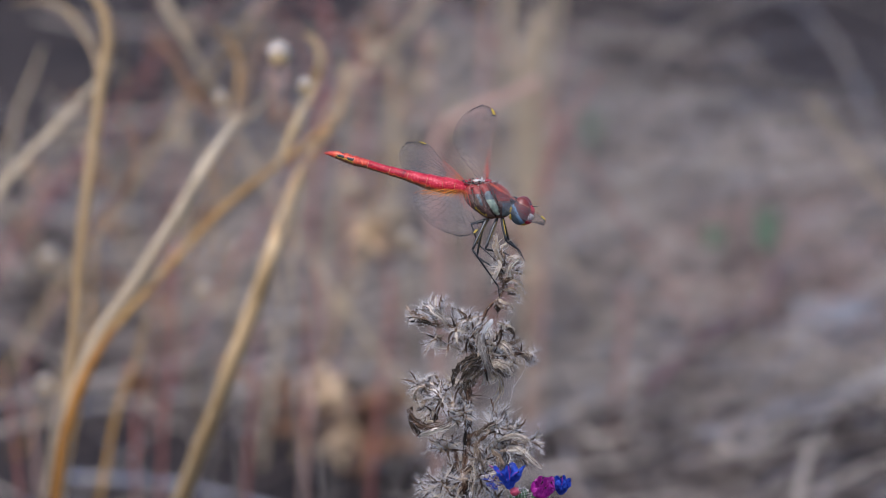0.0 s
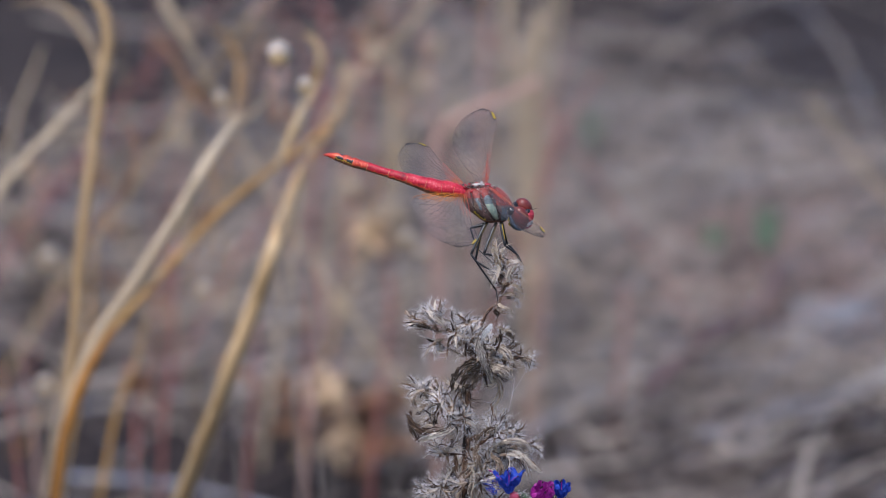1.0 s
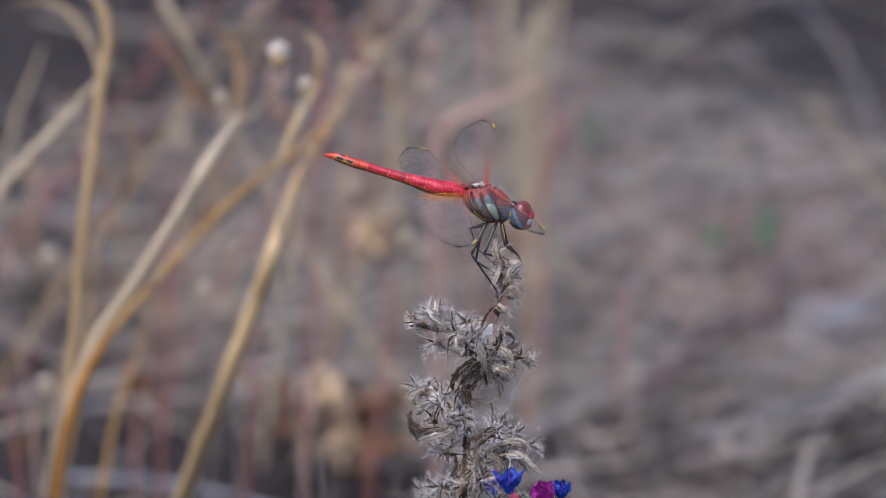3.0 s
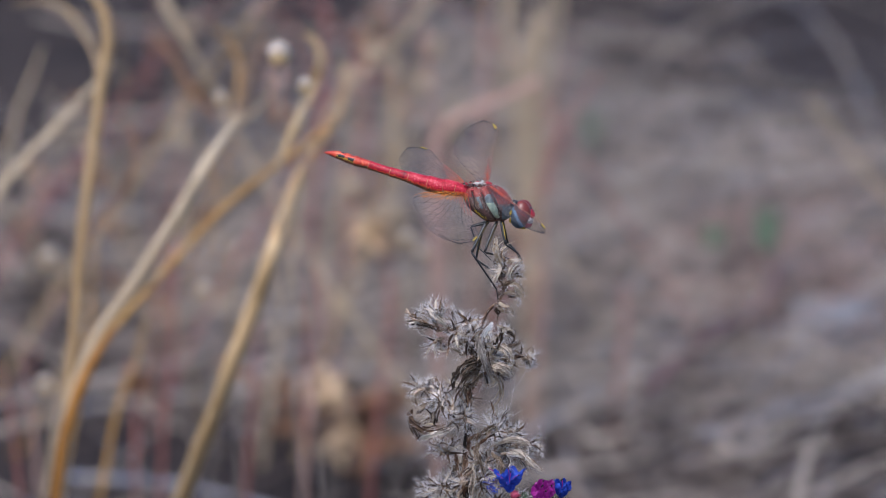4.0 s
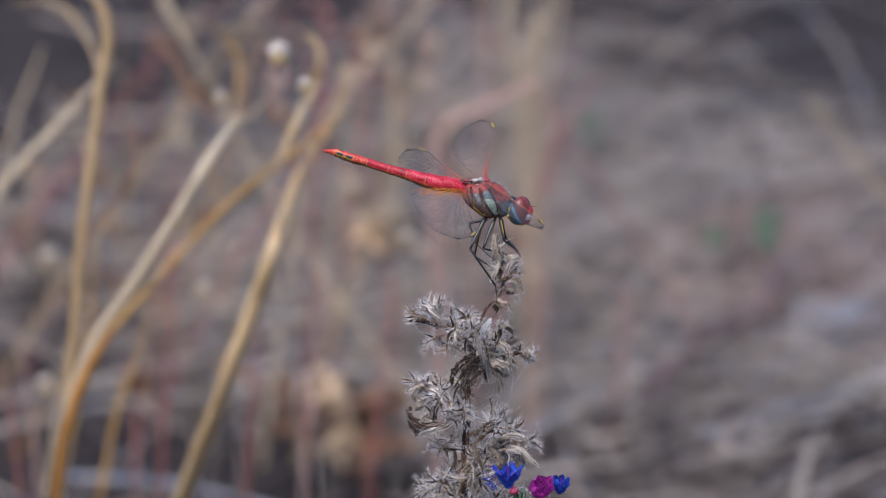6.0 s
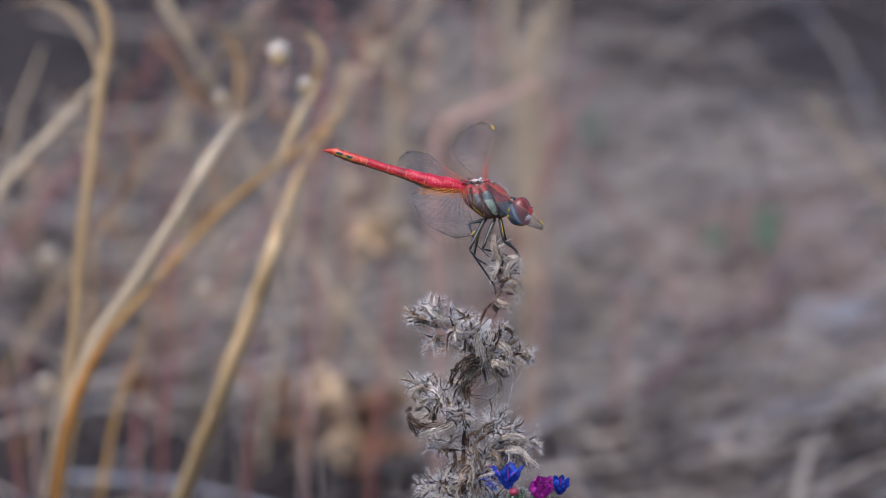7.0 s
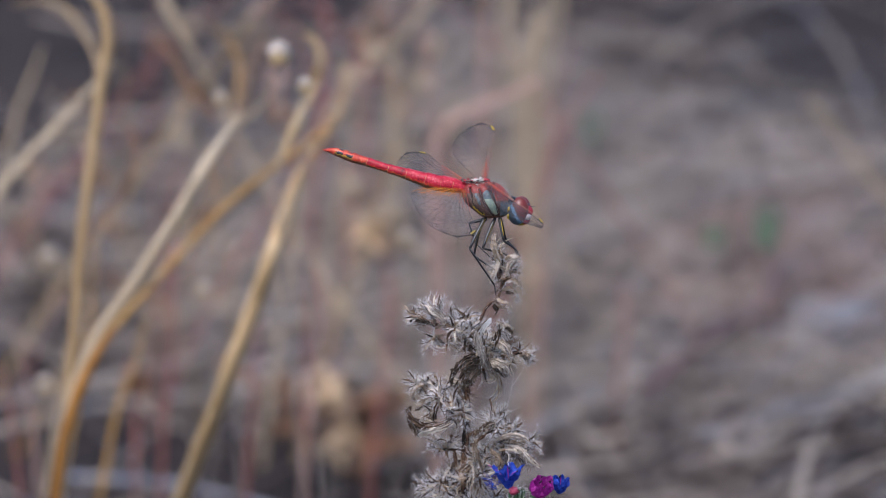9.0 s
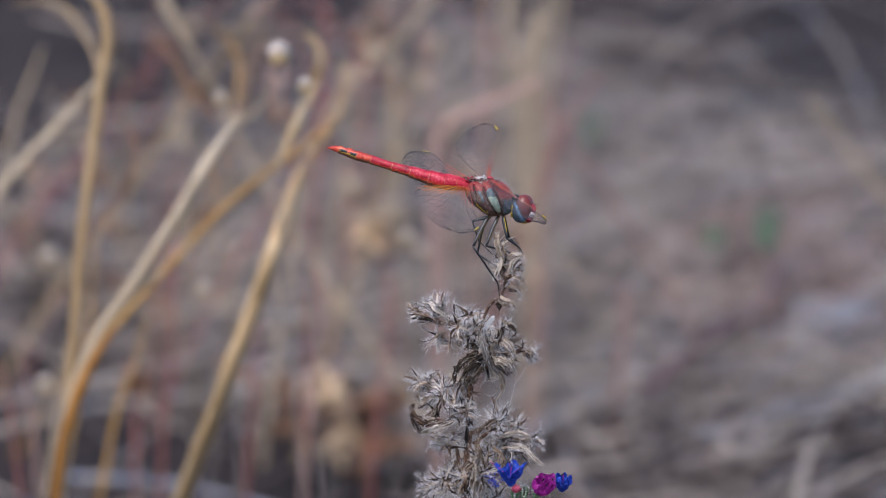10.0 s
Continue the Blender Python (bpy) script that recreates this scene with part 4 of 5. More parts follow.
    leaf([(846, 592, -5), (850, 614, -6), (858, 640, -6), (870, 668, -5)], 1.6, 6, 0.5, 12, M_GREYLEAF, "grey ribbed dead leaf")
    flowers(root, local, rnd)
    # pale curled bracts and more bristly husks on the top tuft
    leaf([(893, 514, -3), (905, 512, -4), (914, 519, -4), (917, 533, -3.5)], 0.55, 4, 0.5, 26, M_CURL, "pale curled bract")
    leaf([(884, 532, -3), (893, 536, -4), (901, 538, -4), (908, 548, -3.5)], 0.6, 4, 0.5, 16, M_CURL, "pale curled bract")
    leaf([(904, 496, -4), (914, 498, -5), (922, 506, -5), (927, 517, -4)], 0.6, 4, 0.5, 30, M_CURL, "pale curled bract")
    leaf([(886, 466, -3), (879, 446, -4), (876, 430, -4), (880, 416, -3)], 1.1, 5, 0.5, 20, M_CURL, "pale curled bract")
    clump(*C, 906, 472, 12, 14, 5, (0.6, 0.5), loose=0.5, size=(0.3, 0.5), depth=2.5)
    clump(*C, 890, 495, 10, 10, 4, (-0.2, 0.1), loose=0.6, size=(0.3, 0.5), depth=2.5)
    for a, b in (((905, 690, -3), (935, 640, -3)), ((870, 745, -5), (925, 720, -4)), ((830, 735, -5), (880, 748, -5)), ((900, 720, -3), (912, 660, -3))):
        s = Shape()
        p, q = local(*a) * 1000, local(*b) * 1000
        s.tube(bezier(p, (p + q) / 2 + Vector((0.3, 0, -0.4)), q, 9), [0.016] * 9, sides=4)
        part("silk_thread", s, [M_BRISTLE], root)
    return root


def flowers(root, local, rnd):
    def bloom(c, aim, size, material, label, spin=0.0, cup=0.0, stamens=4):
        """A funnel of five joined petals with long stamens."""
        s = Shape()
        at = Matrix.Translation(local(*c)) @ turned(aim, spin)
        n = 45
        rings = []
        for j in range(15):
            t = j / 14
            r = (0.6 + 1.5 * t ** 1.3) * (1 - cup) + cup * (0.7 + 2.1 * math.sin(math.pi * min(1, 0.08 + 0.62 * t)) - 0.5)
            row = []
            for i in range(n):
                w = 2 * math.pi * i / n
                lobe = abs(math.cos(2.5 * w)) ** 0.8
                q = Vector((math.cos(w), math.sin(w), t * 2))
                k = 1 + 0.5 * t * noise.noise(q * 2.3 + Vector((c[0] * 0.13, 0, 0))) + 0.28 * t * noise.noise(q * 5 + Vector((0, c[0], 0)))
                k += 0.11 * t * math.cos(15 * w + c[0])
                flare = 1 + 0.5 * (1 - cup) * t ** 4 * lobe
                z = 3.4 * t + (1.9 - 0.7 * cup) * t ** 3 * (lobe - 0.3) + 0.5 * t * noise.noise(q * 3.1 + Vector((0, 0, c[0])))
                row.append(Vector((r * k * flare * math.cos(w), 0.8 * r * k * flare * math.sin(w), z)) * size)
            rings.append(row)
        vs = [v for r in rings for v in r]
        s.add(vs, [(j * n + i, j * n + (i + 1) % n, (j + 1) * n + (i + 1) % n, (j + 1) * n + i) for j in range(14) for i in range(n)])
        f = part("flower", s, [material], root, label, at)
        st = Shape()
        for i in range(stamens):
            e = Vector((rnd.uniform(-1.6, 1.6), rnd.uniform(-1.2, 1.2), rnd.uniform(4.4, 6.2) - 1.7 * cup)) * size
            st.tube(bezier((0, 0, 0.5), (0, 0, 3), e, 6), [0.05] * 6, sides=5)
            st.ball(e, (0.16, 0.16, 0.24), 8, 6, m=1)
        part("stamen", st, [M_MAGENTA, M_BLACK], f)
        return f

    bloom((902, 864, -5), (-0.02, -0.4, 1.0), 0.92, M_BLUE, "crumpled deep blue funnel flower", 0.3, 0.25, 3)
    fuzz = Shape()
    for k in range(46):
        a = local(rnd.uniform(864, 892), rnd.uniform(842, 866), rnd.uniform(-6, -3)) * 1000
        e = a + Vector((rnd.gauss(-0.3, 0.7), rnd.gauss(0, 0.5), rnd.gauss(0.1, 0.6)))
        fuzz.tube(bezier(a, (a + e) / 2 + Vector((0, 0, rnd.gauss(0, 0.3))), e, 5), [0.07, 0.08, 0.07, 0.05, 0.03], sides=5, m=k % 2)
    part("withered_petal", fuzz, [M_BLUE, M_VIOLET], root, "shrivelled violet-blue petal shreds")
    bloom((959, 880, -6), (0.05, -0.6, 1.0), 0.92, M_MAGENTA, "magenta cup-shaped flower with dark anthers", 0.6, 1.0, 6)
    bloom((992, 874, -4), (0.14, -0.2, 1.0), 0.72, M_BLUE, "crumpled blue cup-shaped flower", 0.9, 0.9, 2)
    st = Shape()
    a, b = local(897, 850, -6) * 1000, local(866, 824, -6) * 1000
    st.tube(bezier(a, (a + b) / 2 + Vector((0, 0, 0.5)), b, 9), [0.09] * 9, sides=6)
    part("style", st, [M_MAGENTA], root, "thin purple style")
    b = Shape()
    b.ball((0, 0, 0), (0.95, 0.8, 0.7), 18, 14, lump=0.4)
    part("bud", b, [M_PINK], root, "pink flower bud", Matrix.Translation(local(912, 870, -6)))
    for k in range(13):
        sx, sy = rnd.uniform(903, 946), rnd.uniform(872, 892)
        dx, dz = rnd.gauss(0, 0.5), rnd.uniform(0.6, 1.0)
        s = Shape()
        a = bezier((0, 0, -2.0), (dx * 0.9, -0.4, 0), (dx * 2.0, -0.6, 1.6 * dz), 8)
        s.strip(a, [(1, 0.3 * dx, -dx)] * 8, [0.24 * (0.3 + math.sin(math.pi * min(1, 0.2 + i / 8.5))) for i in range(8)], 0.08)
        for _ in range(34):
            p = rnd.choice(a)
            s.needle(p, p + Vector((rnd.gauss(0, 0.6), rnd.gauss(-0.2, 0.5), rnd.uniform(0, 0.9))), 0.026, 1)
        part("sepal", s, [M_GREEN, M_BRISTLE], root, "green bristly sepal", Matrix.Translation(local(sx, sy, rnd.uniform(-6, -4))))
    for line in ([(905, 900, -3), (900, 960, -2), (870, 1080), (818, 1300)], [(960, 915, -4), (950, 960, -3), (890, 1100), (818, 1300)], [(990, 915, -3), (975, 970, -2), (900, 1110), (818, 1310)]):
        s = Shape()
        pts = smooth_line([local(*q) * 1000 for q in line], 6)
        s.tube(pts, [0.6] * len(pts), sides=8)
        part("flower_stalk", s, [M_GREEN], root)


# ---- the dragonfly: its own space has x ahead, y away from the lens, z up, in the plane of focus ----
FLY_HOME = VIEW @ mm(1.6, 0, 4.1)


def F(sx, sy, y=0.0):
    return Vector(((sx - 800) * 0.1, y, (400 - sy) * 0.1))


def abdomen(fly):
    line = [(826, 336, 0.1, 0.9), (800, 331, 0.5, 1.42), (780, 328.5, 0.8, 1.5), (757, 323, 1.2, 1.38), (727, 314, 1.8, 1.06), (690, 304, 2.5, 0.84), (652, 292.5, 3.3, 0.82),
            (627, 285.5, 3.8, 0.9), (603, 277.5, 4.3, 0.80), (588, 273.5, 4.6, 0.55), (577, 272, 4.8, 0.2)]
    pts = [F(x, y - 1.5, d) for x, y, d, _ in line]
    c = smooth_line(pts, 8)
    rr = smooth_line([(r, 0, 0) for *_, r in line], 8)
    n = len(c)
    cuts = [0, 6, 14, 24, 33, 40, 48, 56, 61, 68, n - 1]
    body = None
    for q in range(10):
        i0, i1 = cuts[q], cuts[q + 1]
        s = Shape()
        m = i1 - i0
        sub = 4
        pp, ra = [], []
        for k in range(m * sub + 1):
            f = i0 + k / sub
            i = min(int(f), n - 2)
            pp.append(c[i].lerp(c[i + 1], f - i))
            g = k / (m * sub)
            r = rr[i].lerp(rr[i + 1], f - i).x
            ra.append(r * (0.95 + 0.10 * g ** 5 - 0.04 * (1 - g) ** 6) * (1 + 0.004 * math.sin(g * 40)))

        def pick(i, k, q=q, tot=m * sub):
            side = (k + 0.5) / 44
            up = math.cos(2 * math.pi * side)
            jit = 0.22 * noise.noise((i * 0.16, k * 0.2, q * 3.1)) + 0.12 * noise.noise((i * 0.5, k * 0.6, q * 1.7))
            if i >= tot - 1 and q < 9:
                return 2 if up < 0.25 + 2 * jit else (0 if q < 6 else 1)
            if q in (6, 7, 8):
                g = i / tot
                if q > 6 and -0.62 + jit < up < -0.05 + jit and 0.06 < g + jit < 0.72:
                    return 3
                if q > 6 and up > 0.55 + 2 * jit and 0.12 < g + jit < 0.55:
                    return 3
                if up < -0.72 + jit:
                    return 5
                if up < -0.5 + jit and q > 6:
                    return 4
                return 1
            if q == 9:
                return 1
            if -0.84 + jit < up < -0.64 + jit:
                return 1
            return 0 if up > -0.64 + jit else 5
        s.tube(pp, ra, sides=44, pick=pick)
        mats = [M_RED, M_TAIL, M_RING, M_BLACK, M_YELLOW, M_VENTER]
        if q == 0:
            body = part("abdomen", s, mats, fly, "slender crimson abdomen with black and yellow marks near the tip")
        else:
            part("segment", s, mats, body)
    s = Shape()
    for d in (-0.25, 0.25):
        s.tube([F(579, 272.5, 4.75 + d), F(575, 270.5, 4.85 + d), F(571.5, 270, 4.9 + d * 1.3)], [0.2, 0.17, 0.03], sides=8)
    part("tail_appendage", s, [M_TAIL], body)


def thorax(fly):
    line = [(824, 334, 0.9), (831, 338, 1.7), (842, 345, 2.35), (856, 350, 2.9), (870, 355, 3.3), (883, 360, 3.0), (894, 365, 2.35), (904, 369, 1.5), (908, 371, 0.8)]
    c = smooth_line([F(x, y) for x, y, _ in line], 16)
    rr = [p.x for p in smooth_line([(r, 0, 0) for *_, r in line], 16)]
    s = Shape()

    s.tube(c, rr, sides=132, flat=0.85)

    def near(x, z, path):
        """Distance from a line on the flank."""
        best = 9.0
        for (x0, z0), (x1, z1) in zip(path, path[1:]):
            t = max(0, min(1, ((x - x0) * (x1 - x0) + (z - z0) * (z1 - z0)) / ((x1 - x0) ** 2 + (z1 - z0) ** 2)))
            best = min(best, math.hypot(x - x0 - t * (x1 - x0), z - z0 - t * (z1 - z0)))
        return best
    seams = ([(3.5, 6.6), (3.8, 5.0), (4.5, 3.2), (5.8, 2.0)], [(5.2, 6.4), (5.6, 4.8), (6.6, 2.8), (7.6, 1.8)], [(7.1, 6.2), (8.0, 4.2), (8.4, 2.4)])
    for i, v in enumerate(s.v):
        v, mid = Vector(v), c[i // 132]
        gap = min(near(v.x, v.z, k) for k in seams)
        band = near(v.x, v.z, [(6.3, 5.6), (6.8, 4.4), (7.5, 3.2), (7.9, 2.6)])
        push = -0.30 * math.exp(-(gap / 0.22) ** 2) + 0.10 * math.exp(-(band / 0.4) ** 2) + 0.10 * noise.noise(v * 0.8) + 0.05 * noise.noise(v * 2.5)
        if (v - mid).length > 0.3:
            s.v[i] = tuple(v + (v - mid).normalized() * push)
    for q, f in enumerate(s.f):
        p = sum((Vector(s.v[i]) for i in f), Vector()) / len(f)
        x = p.x + 0.2 * noise.noise(p * 0.9) + 0.05 * noise.noise(p * 5)
        z = p.z + 0.2 * noise.noise(p * 0.9 + Vector((7, 0, 0))) + 0.05 * noise.noise(p * 5)
        if min(near(x, z, k) for k in seams[:2]) < 0.13 or near(x, z, seams[2]) < 0.1:
            s.m[q] = 4
        elif near(x, z, [(6.3, 5.6), (6.8, 4.4), (7.5, 3.2), (7.9, 2.6)]) < 0.62:
            s.m[q] = 3 if z > 4.7 else 2
        elif near(x, z, [(4.5, 5.4), (4.8, 4.6), (5.3, 3.7)]) < 0.2:
            s.m[q] = 3
        elif near(x, z, [(4.2, 3.2), (5.0, 2.4), (6.0, 1.9)]) < 0.16:
            s.m[q] = 5
        elif x < 5.2 and z < 2.6:
            s.m[q] = 6
        elif z < 1.7:
            s.m[q] = 6
        elif x > 8.9 and z < 4.0:
            s.m[q] = 3
        else:
            s.m[q] = 1 if z > 5.6 or (x > 7.9 and z > 4.4) else 0
    th = part("thorax", s, [M_THORAX, M_THORAX_RED, M_PALE, M_SLATE, M_SEAM, M_YELLOW, M_VENTER], fly, "red-brown downy thorax with pale bands framed in black")
    # small plates on the back between the wings
    s = Shape()
    rnd = random.Random(3)
    for k in range(120):
        t = rnd.random()
        r = rnd.uniform(0.08, 0.26)
        s.ball(F(818 + 58 * t + rnd.gauss(0, 2), 322.5 + 2.5 * t + rnd.gauss(0, 2.4), rnd.uniform(-1.2, 1.0)), (r * 1.3, r, r * 0.7), 8, 6, m=rnd.choice((0, 0, 1, 1, 2, 3)), lump=0.5, seed=k)
    s.ball(F(845, 321, -0.4), (0.9, 0.5, 0.35), 12, 8, m=2, lump=0.4)
    s.ball(F(853, 319, 0.6), (0.3, 0.2, 0.5), 12, 8, m=2, lump=0.6)
    s.ball(F(836, 332, -1.2), (0.3, 0.3, 0.22), 12, 8, m=0, lump=0.7)
    s.ball(F(864, 320, -0.2), (0.6, 0.4, 0.26), 12, 8, m=0, lump=0.7)
    part("wing_hinge", s, [M_FACE, M_BLACK, M_SCLERITE, M_THORAX], th)
    # down
    s = Shape()
    for i in range(1100):
        k = rnd.randrange(10, len(c) - 1)
        w = rnd.uniform(-2.2, 2.2)
        d = (c[k + 1] - c[k]).normalized() if k + 1 < len(c) else Vector((1, 0, 0))
        upv = (Vector((0, 0, 1)) - d * d.z).normalized()
        sd = d.cross(upv)
        o = upv * math.cos(w) - sd * math.sin(w) * 0.85
        p = c[k] + o * rr[k]
        s.needle(p, p + (o + Vector((rnd.gauss(0.2, 0.35), rnd.gauss(0, 0.3), rnd.gauss(0, 0.3)))) * rnd.uniform(0.4, 1.1), 0.014, 0)
    part("down", s, [M_HAIR], th)
    return th


HEAD = F(922, 373)


def head(fly):
    s = Shape()
    s.ball((-0.9, 0.3, -0.1), (0.95, 1.9, 2.0), 20, 14, pick=lambda p: 1 if p.x < -0.95 and (-0.2 < p.z < 0.45 or -1.3 < p.z < -0.75) else 0)
    s.ball((-0.95, 0.1, 1.35), (0.8, 1.5, 1.0), 18, 12)
    s.ball((-1.72, -1.25, 0.0), (0.34, 0.5, 0.42), 12, 8, m=1)
    s.ball((-1.5, -1.2, -1.25), (0.34, 0.5, 0.4), 12, 8, m=1)
    s.ball((-0.95, -1.15, 1.65), (0.9, 0.9, 0.85), 18, 12, pick=lambda p: 2 if p.z < 1.5 else 0, lump=0.15)
    s.ball((-1.4, -1.7, 0.15), (0.28, 0.42, 0.5), 12, 8, m=1, lump=0.2)
    s.ball((-1.5, -1.55, -0.95), (0.24, 0.4, 0.42), 12, 8, m=1, lump=0.2)
    s.tube([(-2.3, 0.2, 0.2), (-1.6, 0.2, 0.1), (-0.8, 0.3, 0)], [0.7, 0.8, 0.9], sides=12)
    hd = part("head", s, [M_BLACK, M_YELLOW, M_SLATE], fly, "large round head", Matrix.Translation(HEAD * MM))
    for y, z, x in ((-0.95, -0.05, 0.1), (1.35, 0.1, -0.1)):
        e = Shape()
        e.ball((0, 0, 0), (1.86, 1.5, 2.5), 40, 28)
        part("eye", e, [M_EYE], hd, "glossy compound eye, red-brown above and grey-blue below", mm(x, y, z) @ pose(0, 0, 0, 0, 12, 0))
    s = Shape()
    s.ball((1.62, 0.15, -0.1), (0.82, 1.25, 1.15), 24, 16, lump=0.12)
    s.ball((1.5, 0.15, 0.95), (0.45, 0.55, 0.4), 14, 10, m=1, lump=0.2)
    part("frons", s, [M_FACE, M_BLACK], hd, "crimson bulging brow")
    s = Shape()
    s.ball((1.5, -0.15, -1.0), (0.78, 1.3, 0.8), 20, 12, lump=0.1)
    part("clypeus", s, [M_FACE_PALE], hd, "pale pinkish face plate")
    s = Shape()
    s.ball((1.15, 0.0, -1.75), (0.85, 1.2, 0.72), 18, 12, lump=0.1)
    part("labrum", s, [M_FACE], hd, "crimson upper lip")
    s = Shape()
    s.ball((0.3, 0.1, -2.2), (1.0, 1.1, 0.45), 16, 10)
    part("labium", s, [M_YELLOW], hd)
    for y in (-0.35, 0.95):
        s = Shape()
        s.tube(bezier((1.75, y, 0.6), (2.3, y * 1.3, 0.8), (2.8, y * 1.7, 0.72), 7), [0.09, 0.08, 0.06, 0.05, 0.04, 0.03, 0.015], sides=6)
        part("antenna", s, [M_BLACK], hd)
    return hd


def wing(fly, name, base, span, chord, hind, stigma_len=0.075):
    """Base, span and chord are in the dragonfly's space; the mesh is in the wing's own space, at its root."""
    S, C = Vector(span), Vector(chord)
    nrm = S.cross(C).normalized()
    if hind:
        lead = [(0, 0.02), (0.06, 0.0), (0.45, 0.03), (0.5, 0.05), (0.8, 0.0), (1.0, 0.0)]
        trail = [(0, 0.30), (0.03, 0.62), (0.1, 0.9), (0.2, 1.0), (0.4, 1.0), (0.6, 0.96), (0.8, 0.86), (1.0, 0.74)]
    else:
        lead = [(0, 0.05), (0.06, 0.0), (0.45, 0.02), (0.5, 0.08), (0.56, 0.03), (0.82, 0.0), (1.0, 0.02)]
        trail = [(0, 0.22), (0.05, 0.30), (0.15, 0.44), (0.3, 0.68), (0.5, 0.93), (0.66, 1.0), (0.8, 0.96), (1.0, 0.86)]

    lead = [(p.x, p.y) for p in smooth_line([(a, b, 0) for a, b in lead], 6)]
    trail = [(p.x, p.y) for p in smooth_line([(a, b, 0) for a, b in trail], 6)]

    def place(s, c, lift=0.0):
        """c from 0 at the leading edge to 1 at the trailing edge"""
        if s > 0.7:
            s = 0.7 + 0.3 * math.sin((s - 0.7) / 0.3 * math.pi / 2)
        a, b = interp(s, lead), interp(s, trail)
        if s > 0.7:
            k = math.sqrt(max(0.0, 1 - ((s - 0.7) / 0.3) ** 3.2))
            a, b = 0.4 - (0.4 - a) * k, 0.4 + (b - 0.4) * k
        ch = a + (b - a) * c
        fold = 0.16 * math.sin(c * 26) * (1 - s * 0.8) + 0.35 * math.sin(math.pi * c) * s
        return S * s + C * ch + nrm * (fold + lift)

    ns, nc = 44, 30
    grid = [place(0.004 + 0.996 * i / ns, j / nc) for i in range(ns + 1) for j in range(nc + 1)]
    faces = [(i * (nc + 1) + j, (i + 1) * (nc + 1) + j, (i + 1) * (nc + 1) + j + 1, i * (nc + 1) + j + 1) for i in range(ns) for j in range(nc)]
    v = Shape()
    rnd = random.Random(len(name) + int(10 * span[0]))

    def vein(path, r0, r1, cross=False):
        pts = [place(s, c) for s, c in path]
        n = len(pts)
        for i in range(n - 1):
            s, c = path[i]
            warm = s < 0.34 - 0.6 * c + (0.12 if c < 0.16 else 0)
            amber = hind and s < 0.16 and c > 0.25
            v.tube([pts[i], pts[i + 1]], [r0 + (r1 - r0) * i / n, r0 + (r1 - r0) * (i + 1) / n], sides=3, m=2 if amber else 3 if not hind and c < 0.01 and 0.2 < s < 0.94 else 1 if warm and not cross else 0)

    def run(f, s0, s1, n):
        return [(s0 + (s1 - s0) * i / n, min(1, max(0, f((i / n))))) for i in range(n + 1)]

    vein(run(lambda t: 0.0, 0.0, 1.0, 60), 0.07, 0.042)
    vein(run(lambda t: 1.0, 0.0, 1.0, 60), 0.03, 0.032)
    longs = [run(lambda t: 0.055, 0.0, 0.5, 22), run(lambda t: 0.11 + 0.02 * t, 0.0, 0.985, 40)]
    ends = [(0.97, 0.30, 0.14), (0.95, 0.55, 0.16), (0.9, 0.8, 0.19), (0.82, 1, 0.22), (0.72, 1, 0.28), (0.6, 1, 0.34), (0.46, 1, 0.42), (0.33, 1, 0.52), (0.2, 1, 0.66)]
    for s1, c1, c0 in ends:
        longs.append(run(lambda t, c0=c0, c1=c1: c0 + (c1 - c0) * t ** 1.7, 0.02, s1, 30))
    for q, path in enumerate(longs):
        vein(path, 0.062 if q < 3 else 0.04, 0.03)
    # cross veins between neighbours, closer towards the edge
    order = [[(s, 0.0) for s, _ in longs[1]]] + longs[1:] + [[(0.02 + 0.96 * i / 30, 1.0) for i in range(31)]]
    for q, (a, b) in enumerate(zip(order, order[1:])):
        sa, ca = zip(*a)
        sb, cb = zip(*b)
        s, top = 0.06, min(sa[-1], max(sb[-1], sa[-1]))
        while s < top:
            c0 = float(np.interp(s, sa, ca))
            s2 = s + rnd.uniform(-0.008, 0.012)
            c1 = float(np.interp(s2, sb, cb)) if s2 <= sb[-1] else 1.0
            gap = c1 - c0
            if gap > 0.015:
                k = max(1, int(gap / 0.05))
                pts = [(s + (s2 - s) * i / k + (rnd.uniform(-0.012, 0.012) if 0 < i < k else 0), c0 + gap * i / k) for i in range(k + 1)]
                vein(pts, 0.019 if s < 0.4 else 0.023, 0.023, True)
                if k > 1:
                    for i in range(1, k):
                        vein([pts[i], (pts[i][0] + 0.026, pts[i][1] + rnd.uniform(-0.02, 0.02))], 0.018, 0.018)
            s += 0.019 + 0.01 * rnd.random() + (0.05 if q == 0 and s < 0.5 else 0.05 * rnd.random() + 0.05 if s < 0.42 else 0.012 if s < 0.6 else 0)
    wg = part(name, v, [M_VEIN, M_VEIN_RED, M_VEIN_AMBER, M_COSTA], fly, "clear veined wing with red veins at its root", Matrix.Translation(F(*base) * MM), smooth=False)
    mem = Shape()
    mem.add(grid, faces)
    if hind:
        for q, (i, j) in enumerate((i, j) for i in range(ns) for j in range(nc)):
            if i / ns < 0.15 - 0.08 * abs(j / nc - 0.5) + 0.04 * noise.noise((i, j * 0.4, 0)):
                mem.m[q] = 1
    part("membrane", mem, [M_MEMBRANE, M_AMBER], wg, "clear glassy wing membrane")
    st = Shape()
    for lift, r, m in ((0.0, 0.0, 1), (0.04, 0.012, 0)):
        a0, a1, c0, c1 = 0.80 + r * 0.6, 0.80 + stigma_len - r * 0.6, 0.0 + r, 0.085 - r
